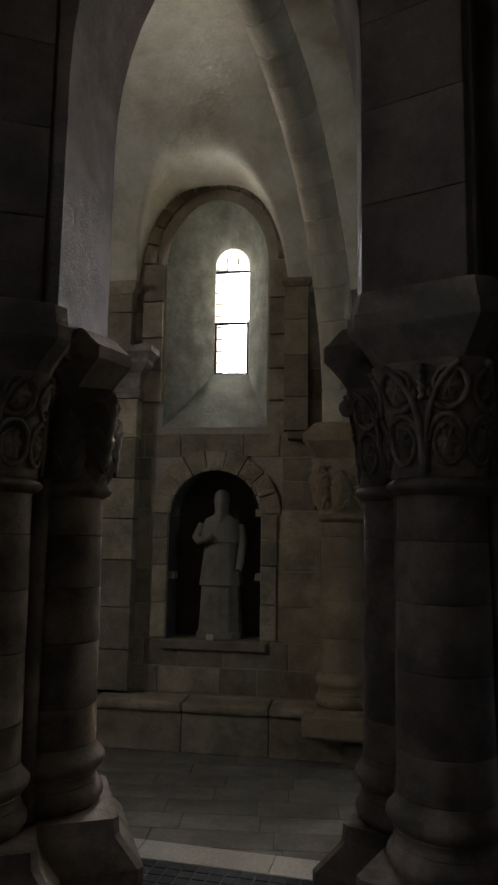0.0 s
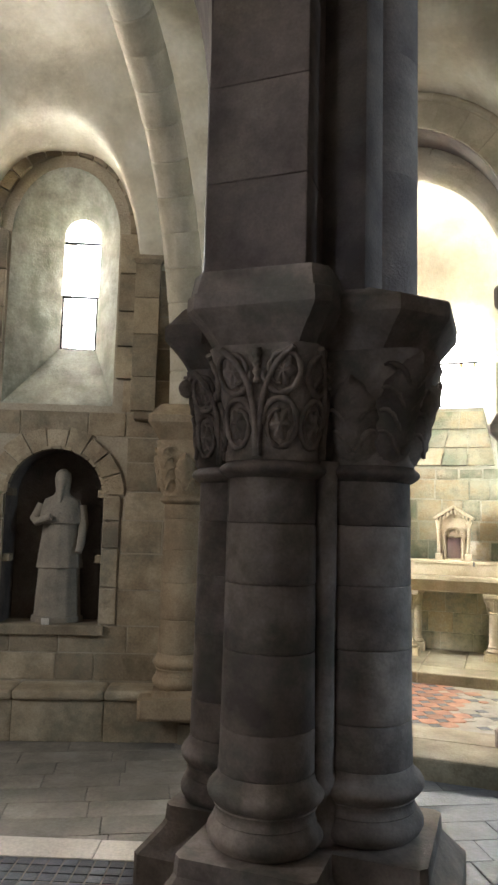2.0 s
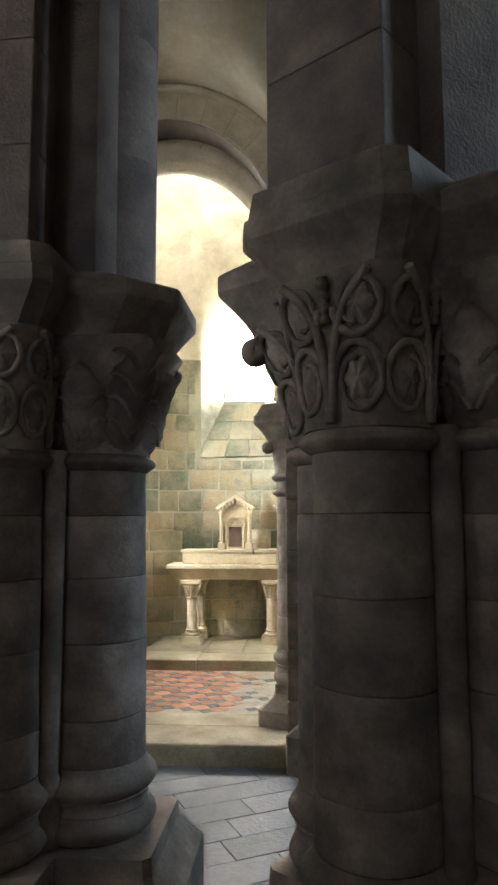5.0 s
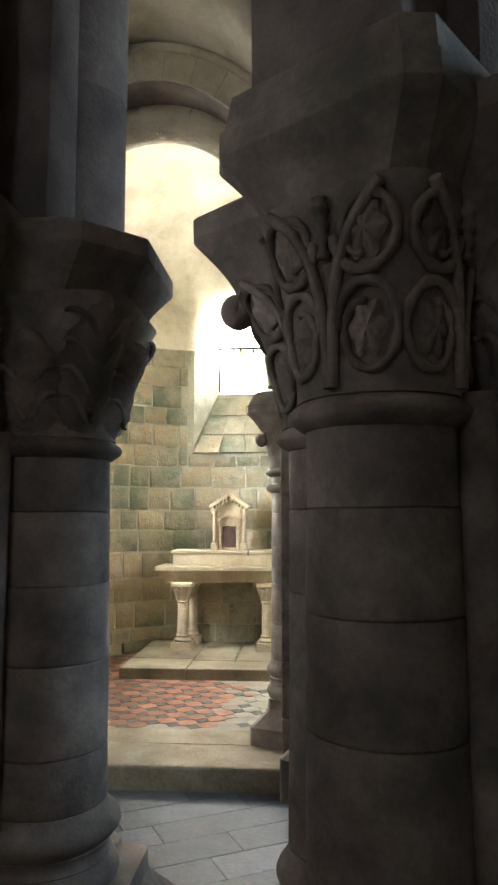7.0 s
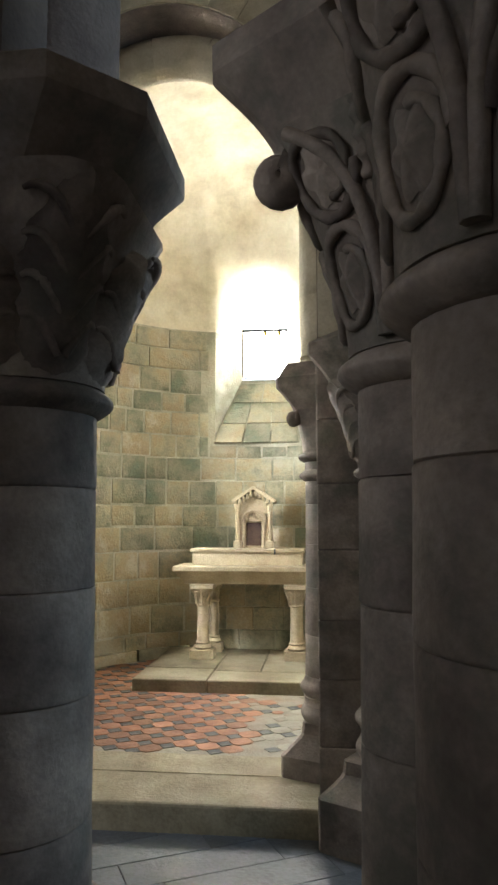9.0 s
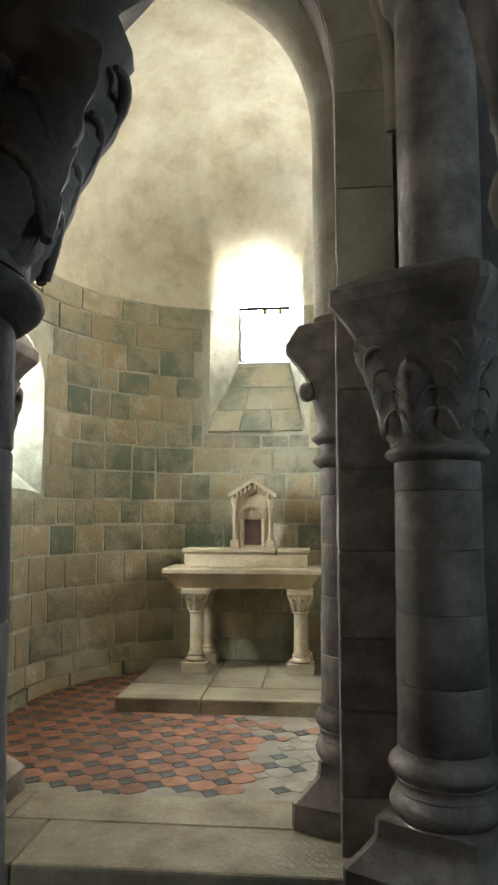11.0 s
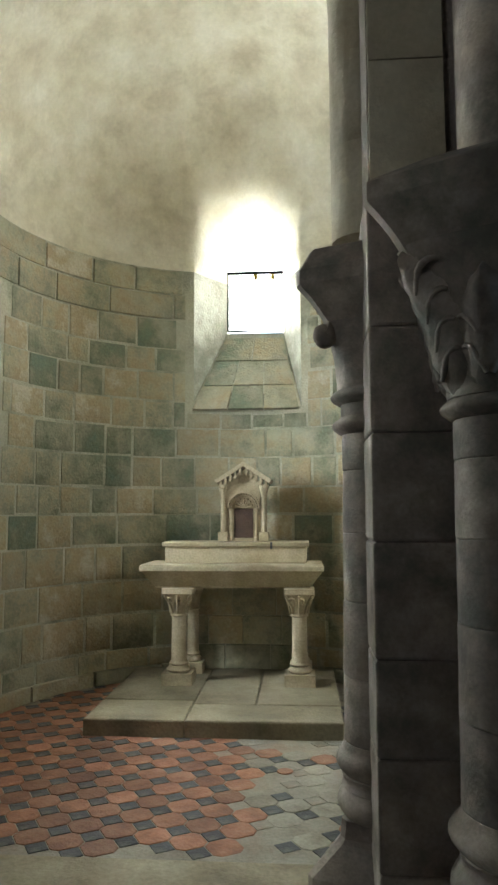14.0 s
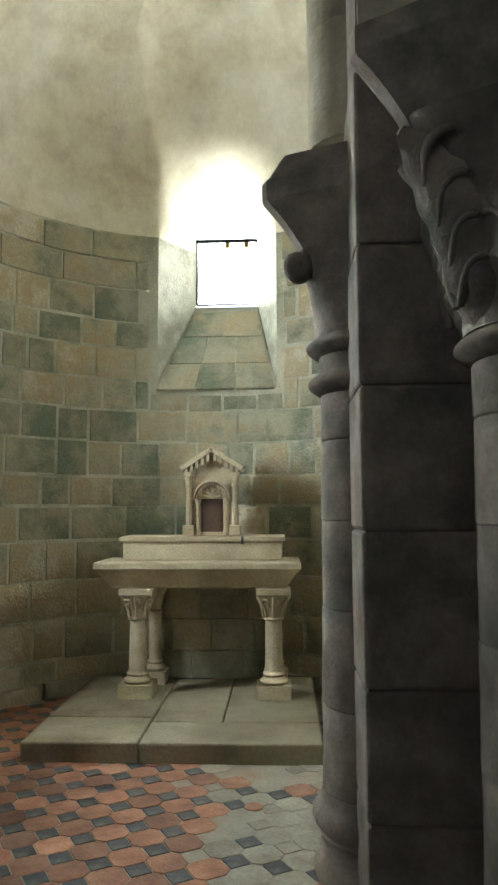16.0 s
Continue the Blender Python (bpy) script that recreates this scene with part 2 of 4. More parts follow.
def empty(name, m=None):
    ob = new(name)
    ob.empty_display_size = 0.1
    if m is not None:
        ob.matrix_basis = m
    return ob


def box(bm, x0, y0, z0, x1, y1, z1, bevel=0.0, m=None):
    r = bmesh.ops.create_cube(bm, size=1.0)
    vs = r["verts"]
    for v in vs:
        v.co = Vector(((x0 + x1) / 2 + v.co.x * (x1 - x0), (y0 + y1) / 2 + v.co.y * (y1 - y0), (z0 + z1) / 2 + v.co.z * (z1 - z0)))
    if bevel:
        es = list({e for v in vs for e in v.link_edges})
        g = bmesh.ops.bevel(bm, geom=es, offset=bevel, segments=2, profile=0.5, affect="EDGES")
        vs = list({v for f in g["faces"] for v in f.verts} | {v for v in vs if v.is_valid})
    if m is not None:
        bmesh.ops.transform(bm, matrix=m, verts=vs)
    return bm


def lathe(profile, segs=32, cx=0.0, cy=0.0, bm=None, a0=0.0, a1=2 * math.pi):
    bm = bm or bmesh.new()
    full = abs(a1 - a0 - 2 * math.pi) < 1e-6
    n = segs if full else segs + 1
    rings = []
    for r, z in profile:
        rings.append([bm.verts.new((cx + r * math.cos(a0 + (a1 - a0) * i / segs), cy + r * math.sin(a0 + (a1 - a0) * i / segs), z)) for i in range(n)])
    for a, b in zip(rings, rings[1:]):
        for i in range(segs):
            j = (i + 1) % n
            bm.faces.new((a[i], a[j], b[j], b[i]))
    if full:
        bm.faces.new(rings[0])
        bm.faces.new(rings[-1])
    return bm


def squares(levels, cx=0.0, cy=0.0, cut=0.0, bm=None, sub=1):
    """Stacked squares (half side, z), corners clipped by cut: plinths and abaci."""
    bm = bm or bmesh.new()
    rings = []
    for h, z in levels:
        c = cut
        pts = []
        for sx, sy in ((1, -1), (1, 1), (-1, 1), (-1, -1)):
            ax, ay = (sx * h, sy * (h - c)), (sx * (h - c), sy * h)
            pts += [ax, ay] if sx * sy > 0 else [ay, ax]
        rings.append([bm.verts.new((cx + x, cy + y, z)) for x, y in pts])
    for a, b in zip(rings, rings[1:]):
        for i in range(len(a)):
            j = (i + 1) % len(a)
            bm.faces.new((a[i], a[j], b[j], b[i]))
    bm.faces.new(rings[0])
    bm.faces.new(rings[-1])
    return bm


def tube(bm, pts, r, sides=6, taper=None):
    pts = [Vector(p) for p in pts]
    rings = []
    for i, p in enumerate(pts):
        d = (pts[min(i + 1, len(pts) - 1)] - pts[max(i - 1, 0)]).normalized()
        a = d.orthogonal().normalized() if i == 0 else (rings_dir - d * rings_dir.dot(d)).normalized()
        rings_dir = a
        b = d.cross(a)
        k = r * (taper(i / (len(pts) - 1)) if taper else 1.0)
        rings.append([bm.verts.new(p + (a * math.cos(t) + b * math.sin(t)) * k) for t in (2 * math.pi * j / sides for j in range(sides))])
    for a, b in zip(rings, rings[1:]):
        for i in range(sides):
            bm.faces.new((a[i], a[(i + 1) % sides], b[(i + 1) % sides], b[i]))
    bm.faces.new(rings[0])
    bm.faces.new(list(reversed(rings[-1])))
    return bm


def prism(outline, y0, y1, bm=None, m=None):
    """A closed outline in x, z drawn out from y0 to y1."""
    bm = bm or bmesh.new()
    a = [bm.verts.new((x, y0, z)) for x, z in outline]
    b = [bm.verts.new((x, y1, z)) for x, z in outline]
    n = len(a)
    for i in range(n):
        j = (i + 1) % n
        bm.faces.new((a[i], a[j], b[j], b[i]))
    bm.faces.new(a)
    bm.faces.new(b)
    if m is not None:
        bmesh.ops.transform(bm, matrix=m, verts=a + b)
    return bm


def loft(outs, bm=None):
    """A solid between closed loops of points, one after another."""
    bm = bm or bmesh.new()
    rings = [[bm.verts.new(p) for p in o] for o in outs]
    for a, b in zip(rings, rings[1:]):
        for i in range(len(a)):
            j = (i + 1) % len(a)
            bm.faces.new((a[i], a[j], b[j], b[i]))
    bm.faces.new(rings[0])
    bm.faces.new(rings[-1])
    return bm


def cut(ob, *cutters):
    """Cuts solids out of ob for good."""
    made = []
    for bm in cutters:
        bmesh.ops.recalc_face_normals(bm, faces=bm.faces)
        me = bpy.data.meshes.new("cutter")
        bm.to_mesh(me)
        bm.free()
        c = new("cutter", me)
        made.append(c)
        md = ob.modifiers.new("cut", "BOOLEAN")
        md.operation, md.object, md.solver = "DIFFERENCE", c, "EXACT"
    dg = bpy.context.evaluated_depsgraph_get()
    dg.update()
    me = bpy.data.meshes.new_from_object(ob.evaluated_get(dg))
    ob.modifiers.clear()
    ob.data = me
    for c in made:
        bpy.data.objects.remove(c)
    return ob


def arch_outline(cx, half, z0, spring, rise, n=16):
    """Up one side, over the arch and down: points x, z, from the lower right."""
    pts = [(cx + half, z0), (cx + half, spring)]
    pts += [(cx + half * math.cos(math.pi * i / n), spring + rise * math.sin(math.pi * i / n)) for i in range(1, n)]
    return pts + [(cx - half, spring), (cx - half, z0)]


# ---------------- floors ----------------
ROT = pose(-0.27, -9.04, 0)
floor = tagged(empty("floor"), "grey stone church floor, slabs, tiles and a limestone strip", "floor", kind="structure")
bm = bmesh.new()
box(bm, -8, -15, -0.4, 8, 3, -0.012)
part("bed", bm, JOINT, floor)

# ---------------- apse chapel: wall, vault, windows ----------------
AX, AY, AR, SPR, FLOOR = 0.0, -0.9, 1.92, 4.28, 0.167


def apse_path(n=40):
    """Axis point and outward way round the chapel, from its right mouth round to its left."""
    rows = [((AX, y), (1.0, 0.0)) for y in (-2.95, -2.3, -1.6)]
    rows += [((AX, AY), (math.cos(math.pi * i / n), math.sin(math.pi * i / n))) for i in range(n + 1)]
    return rows + [((AX, y), (-1.0, 0.0)) for y in (-1.6, -2.3, -2.95)]


def apse_shell(section, bm):
    """The solid between the closed section (r, z) swept round the chapel."""
    rows = []
    for (cx, cy), (dx, dy) in apse_path():
        rows.append([bm.verts.new((cx + r * dx, cy + r * dy, z)) for r, z in section])
    k = len(section)
    for a, b in zip(rows, rows[1:]):
        for i in range(k):
            j = (i + 1) % k
            bm.faces.new((a[i], b[i], b[j], a[j]))
    bm.faces.new(rows[0])
    bm.faces.new(rows[-1])
    return bm


def apse_y(x, z=0.0):
    h = max(0.0, z - SPR)
    return AY + math.sqrt(max(0.01, AR * AR - (x - AX) ** 2 - h * h))


def axis_cutter():
    inner = arch_outline(0.135, 0.31, 3.72, 4.50, 0.37)
    far = [(0.135 + (x - 0.135) * 1.0, z) for x, z in inner]
    rings = [(2.0, far), (1.40, inner), (1.15, arch_outline(0.095, 0.45, 3.24, 4.48, 0.56)), (0.90, arch_outline(0.06, 0.575, 2.80, 4.42, 0.80))]
    rings += [(y, arch_outline(0.06, h, 2.80 - 0.6 * (0.9 - y), sp, rise)) for y, h, sp, rise in ((0.74, 0.73, 4.50, 1.0), (0.5, 0.88, 4.60, 1.2), (0.15, 0.98, 4.70, 1.38), (-0.3, 1.02, 4.75, 1.41))]
    return loft([[(x, y, z) for x, z in ring] for y, ring in rings])


def side_cutter(g=1):
    inner = arch_outline(-1.05, 0.24, 2.45, 3.15, 0.24)
    outer = arch_outline(-1.05, 0.52, 2.05, 3.10, 0.48)
    o2 = arch_outline(-1.05, 0.60, 1.95, 3.12, 0.52)
    return loft([[(-2.8 * g, y, z) for y, z in inner], [(-2.3 * g, y, z) for y, z in inner], [(-1.88 * g, y, z) for y, z in outer], [(-1.6 * g, y, z) for y, z in o2]])


def reveal(ob):
    """Rough stone on the splayed sides of the openings."""
    ob.data.materials.append(REVEAL)
    for p in ob.data.polygons:
        c = p.center
        r = math.hypot(c.x - AX, max(0.0, c.y - AY)) if c.z < SPR else math.sqrt((c.x - AX) ** 2 + max(0.0, c.y - AY) ** 2 + (c.z - SPR) ** 2)
        if AR + 0.012 < r < AR + 0.72:
            p.material_index = 1


wall_apse = part("wall_apse", apse_shell([(AR, 0.0), (AR, SPR), (AR + 0.75, SPR), (AR + 0.75, 0.0)], bmesh.new()), MORTAR)
tagged(wall_apse, "curved ashlar chapel wall with green algae stains and pale mortar", "wall", kind="structure")
cut(wall_apse, axis_cutter(), side_cutter(), side_cutter(-1))
reveal(wall_apse)
bm = bmesh.new()
_sec = [(AR * math.cos(math.pi / 2 * i / 18), SPR + AR * math.sin(math.pi / 2 * i / 18)) for i in range(18)] + [(0.0, SPR + AR)]
_sec += [(0.0, SPR + AR + 0.6)] + [((AR + 0.75) * math.cos(math.pi / 2 * i / 12), SPR + (AR + 0.6) * math.sin(math.pi / 2 * i / 12)) for i in range(11, -1, -1)]
apse_shell(_sec, bm)
bmesh.ops.remove_doubles(bm, verts=bm.verts, dist=0.0005)
ceiling_apse = part("ceiling_apse", bm, PLASTER)
tagged(ceiling_apse, "half dome of stained cream lime plaster over the chapel", "vault", kind="structure")
cut(ceiling_apse, axis_cutter())
soft(ceiling_apse, 0.95)


def window(name, m, half, z0, spring, rise, bars_z, bars_x, label):
    """Leaded window in its own frame, facing -y at m."""
    w = tagged(empty(name, m), label, "window", kind="structure")
    part("pane", prism(arch_outline(0, half, z0, spring, rise), -0.004, 0.004), GLASS, w).visible_shadow = False
    bm = bmesh.new()
    h, zt = half - 0.012, bars_z[0]
    tube(bm, [(-h, -0.012, z0 + 0.01), (h, -0.012, z0 + 0.01), (h, -0.012, zt), (-h, -0.012, zt), (-h, -0.012, z0 + 0.01)], 0.013, 6)
    part("window_frame", bm, IRON, w)
    for z in bars_z:
        bm = bmesh.new()
        box(bm, -half, -0.022, z - 0.014, half, -0.006, z + 0.014)
        part("bar", bm, IRON, w)
    for x in bars_x:
        bm = bmesh.new()
        box(bm, x - 0.005, -0.012, z0, x + 0.005, -0.005, spring + 0.5 * rise)
        part("lead", bm, IRON, w)
    for i in range(1, int((spring - z0) / 0.13) + 1):
        bm = bmesh.new()
        box(bm, -half, -0.0125, z0 + 0.13 * i - 0.004, half, -0.0055, z0 + 0.13 * i + 0.004)
        part("lead", bm, IRON, w)
    return w


wa = window("window_1", pose(0.135, 1.42, 0), 0.31, 3.74, 4.50, 0.37, (4.41,), (-0.2, -0.1, 0.0, 0.1, 0.2), "bright round-arched leaded chapel window with an iron frame")
for x in (-0.02, 0.17):
    bm = bmesh.new()
    box(bm, x, -0.012, 4.33, x + 0.05, -0.006, 4.40)
    part("yellow_pane", bm, YELLOW, wa, "small amber glass piece")
window("window_2", pose(-2.32, -1.05, 0, 0, 0, 90), 0.24, 2.45, 3.15, 0.24, (2.8,), (-0.1, 0.1), "small bright round-arched side window of the chapel")

# out of view: added opposite window_2 for the right-hand lamp
window("window_4", pose(2.32, -1.05, 0, 0, 0, -90), 0.24, 2.45, 3.15, 0.24, (2.8,), (-0.1, 0.1), "small bright round-arched side window of the chapel")

# ---------------- chapel mouth ----------------
wall_mouth = part("wall_mouth", prism([(-2.0, 0.0), (3.2, 0.0), (3.2, 7.2), (-2.0, 7.2)], -3.45, -2.80), PIERDARK)
tagged(wall_mouth, "ashlar wall pierced by the round chapel arch", "wall", kind="structure")
cut(wall_mouth, prism(arch_outline(-0.17, 1.07, -0.5, 4.15, 1.34, 24), -4.0, -2.0))

# ---------------- left bay with niche and window ----------------
BAY = pose(-3.19, -3.79, 0, 0, 0, 22.3)
wall_bay = part("wall_bay", prism([(-1.9, 0.0), (1.35, 0.0), (1.35, 7.2), (-1.9, 7.2)], 0.0, 0.9), BAYMORTAR)
tagged(wall_bay, "old ashlar wall with a statue niche below a tall window", "wall", kind="structure")
_in = arch_outline(-0.05, 0.185, 3.66, 4.86, 0.20)
_out = arch_outline(-0.13, 0.53, 3.02, 4.72, 0.70)
_o2 = arch_outline(-0.13, 0.60, 2.94, 4.75, 0.76)
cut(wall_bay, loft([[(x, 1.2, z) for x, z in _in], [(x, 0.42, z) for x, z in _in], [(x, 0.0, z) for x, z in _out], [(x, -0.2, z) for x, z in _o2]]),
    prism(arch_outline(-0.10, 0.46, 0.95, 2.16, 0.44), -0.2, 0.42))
# faces inside the niche take the colour with the shade in it
wall_bay.data.materials.append(NICHE_SHADE)
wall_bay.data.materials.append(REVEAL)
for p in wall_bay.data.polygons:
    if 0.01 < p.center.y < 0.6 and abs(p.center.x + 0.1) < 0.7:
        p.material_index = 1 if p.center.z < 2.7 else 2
wall_bay.matrix_basis = BAY
window("window_3", BAY @ pose(-0.05, 0.45, 0), 0.185, 3.66, 4.86, 0.20, (4.22, 4.80), (-0.06, 0.06), "tall narrow round-arched window with iron crossbars")

# ---------------- plain walls that close the place ----------------
def plain_wall(name, x0, y0, x1, y1, top=8.2, openings=(), low=2.6):
    d = math.hypot(x1 - x0, y1 - y0)
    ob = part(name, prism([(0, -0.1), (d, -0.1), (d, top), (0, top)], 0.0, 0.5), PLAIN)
    tagged(ob, "plain shaded church wall of old stone", "wall", kind="structure")
    if openings:
        cut(ob, *[prism(arch_outline(c, 0.5, low, low + 1.6, 0.5), -0.5, 1.5) for c in openings])
    ob.matrix_basis = pose(x0, y0, 0, 0, 0, math.degrees(math.atan2(y1 - y0, x1 - x0)))
    return ob


# openings out of view, made for the left, west, choir and right lamps
plain_wall("wall_north", -6.6, -8.9, -4.85, -4.5, openings=(1.45,))
plain_wall("wall_west", -6.6, -15.0, -6.6, -8.8, openings=(5.2,), low=3.3)
plain_wall("wall_back", 6.6, -14.6, -6.6, -14.6, openings=(9.2,), low=4.4)
plain_wall("wall_east", 6.6, -7.2, 6.6, -15.0)
plain_wall("wall_south", 3.0, -3.4, 6.7, -7.4, openings=(3.1,))
# added lid over the vaults, stops sky light leaking in
bm = bmesh.new()
box(bm, -7.4, -15.4, 7.6, 7.4, -1.6, 7.8)
tagged(part("ceiling_choir", bm, PLASTER), "plain plastered lid added over choir and ambulatory", "ceiling", kind="structure")

# ---------------- ambulatory vault ----------------
CX, CY = -0.27, -9.04


def blend(a, b, k):
    """The higher of two heights, with the groin between them rounded."""
    f = max(0.0, k - abs(a - b)) / k
    return max(a, b) + f * f * k * 0.25


def vault_height(x, y):
    r = math.hypot(x - CX, y - CY)
    ux, uy = math.cos(radians(22.3)), math.sin(radians(22.3))
    u, v = (x + 3.19) * ux + (y + 3.79) * uy, -(-(x + 3.19) * uy + (y + 3.79) * ux)
    w = min(v, -3.45 - y)
    q = (w - 1.6) / (1.75 if w < 1.6 else 3.4)
    h = 3.3 + 2.6 * math.sqrt(max(0.0, 1 - q * q))
    if x < -1.0:
        h = blend(h, 4.2 + 1.36 * math.sqrt(max(0.0, 1 - abs((u + 0.18) / 0.80) ** 2.8)) + 0.05 * max(0, v), 0.14)
    s = (x + 0.17) / 1.36
    h = blend(h, 4.2 + 1.62 * math.sqrt(max(0.0, 1 - s * s)), 0.12)
    return h + 0.02 * noise.noise(Vector((x * 2.1, y * 2.1, 0.3)))


def stops(lo, hi, n, edges):
    """Even steps with a double one at each edge, so that drops stay upright."""
    return sorted([lo + (hi - lo) * i / n for i in range(n + 1)] + [e + d for e in edges for d in (-0.0005, 0.0005)])


def sheet(bm, us, vs, place, keep):
    rows = [[bm.verts.new((*place(u, v), vault_height(*place(u, v)))) for v in vs] for u in us]
    for a, b in zip(rows, rows[1:]):
        for j in range(len(vs) - 1):
            f = (a[j], b[j], b[j + 1], a[j + 1])
            if keep(sum((v.co for v in f), Vector()) / 4):
                bm.faces.new(f)


bm = bmesh.new()
_c, _s = math.cos(radians(22.3)), math.sin(radians(22.3))
sheet(bm, sorted(stops(-4.6, 2.4, 130, (-0.98, 0.62)) + [-0.18 + 0.7995 * math.cos(math.pi * i / 110) for i in range(1, 110)]), stops(-0.05, 3.9, 150, ()), lambda u, v: (-3.19 + u * _c + v * _s, -3.79 + u * _s - v * _c), lambda c: c.x < -1.60)
sheet(bm, sorted(stops(-2.2, 6.0, 130, (-1.53, 1.19)) + [-0.17 + 1.359 * math.cos(math.pi * i / 130) for i in range(1, 130)]), stops(-8.6, -3.40, 200, ()), lambda u, v: (u, v), lambda c: c.x > -1.64 and math.hypot(c.x - CX, c.y - CY) > 2.7)
bmesh.ops.delete(bm, geom=[v for v in bm.verts if not v.link_faces], context="VERTS")
vault = part("ceiling_ambulatory", bm, PLASTER)
tagged(vault, "cream plastered groin vault over the ambulatory", "vault", kind="structure")
soft(vault, 0.5)

# ---------------- piers ----------------
SHAFT, RING, ABA = 0.20, 2.18, 3.05


def drums(parent, r, z0, z1, n, cx=0.0, cy=0.0, mat=None, seed=1, taper=0.012):
    """A round shaft of stacked drums with fine joints, on the courses of the pier."""
    rnd = random.Random(seed)
    zs = [z0] + [z + rnd.uniform(-0.006, 0.006) for z in (1.07, 1.39, 1.68, 1.95) if z0 + 0.1 < z < z1 - 0.1] + [z1]
    for i, (a, b) in enumerate(zip(zs, zs[1:])):
        k0, k1 = r + taper * (1 - (a - z0) / (z1 - z0)), r + taper * (1 - (b - z0) / (z1 - z0))
        e = rnd.uniform(-0.002, 0.002)
        bm = lathe([(k0 - 0.006, a), (k0 - 0.0015, a + 0.003), (k0 + e, a + 0.008), ((k0 + k1) / 2 + e, (a + b) / 2), (k1 + e, b - 0.008), (k1 - 0.0015, b - 0.003), (k1 - 0.006, b)], 28, cx, cy)
        for v in bm.verts:
            v.co += 0.004 * noise.noise_vector(v.co * 5.0 + Vector((seed, 0, 0)))
        soft(part("drum", bm, mat or PIER, parent))


def capital_radius(a, k, r0, half):
    """The bell of a capital: round below, squarish above. k: 0 below, 1 above."""
    c, s = abs(math.cos(a)), abs(math.sin(a))
    sq = half / max(c, s)
    sq = min(sq, half * 1.22)
    t = max(0.0, k) ** 1.7
    return r0 * (1 - t) + sq * t


def on_bell(a, k, r0, half, z0, z1, out=0.0):
    r = capital_radius(a, k, r0, half) + out
    return Vector((r * math.cos(a), r * math.sin(a), z0 + (z1 - z0) * k))


def bell(r0, half, z0, z1):
    bm = bmesh.new()
    rows = [[bm.verts.new(on_bell(2 * math.pi * i / 48, k / 14, r0, half, z0, z1)) for i in range(48)] for k in range(15)]
    for a, b in zip(rows, rows[1:]):
        for i in range(48):
            bm.faces.new((a[i], a[(i + 1) % 48], b[(i + 1) % 48], b[i]))
    bm.faces.new(rows[0])
    bm.faces.new(rows[-1])
    return bm


def spiral(a0, k0, ra, rk, turns, way, start, n=30):
    out = []
    for i in range(n):
        t = i / (n - 1)
        f = 1 - 0.8 * t
        th = start + way * 2 * math.pi * turns * t
        out.append((a0 + ra * f * math.cos(th), k0 + rk * f * math.sin(th)))
    return out


def volutes(parent, r0, half, z0, z1, mat, size=0.65):
    """A rolled knob at each corner below the abacus."""
    for i in range(4):
        a = math.pi / 4 + math.pi / 2 * i
        bm = bmesh.new()
        c = on_bell(a, 0.82, r0, half, z0, z1, 0.045 * size)
        d = Vector((math.cos(a), math.sin(a), 0))
        pts = [c + d * (0.034 * size * f * math.cos(th)) + Vector((0, 0, 0.042 * size * f * math.sin(th))) for f, th in ((1 - 0.7 * q / 24, 1.6 + 2 * math.pi * 1.4 * q / 24) for q in range(25))]
        tube(bm, pts, 0.054 * size, 10, lambda t: 1 - 0.2 * t)
        soft(part("volute", bm, mat, parent))


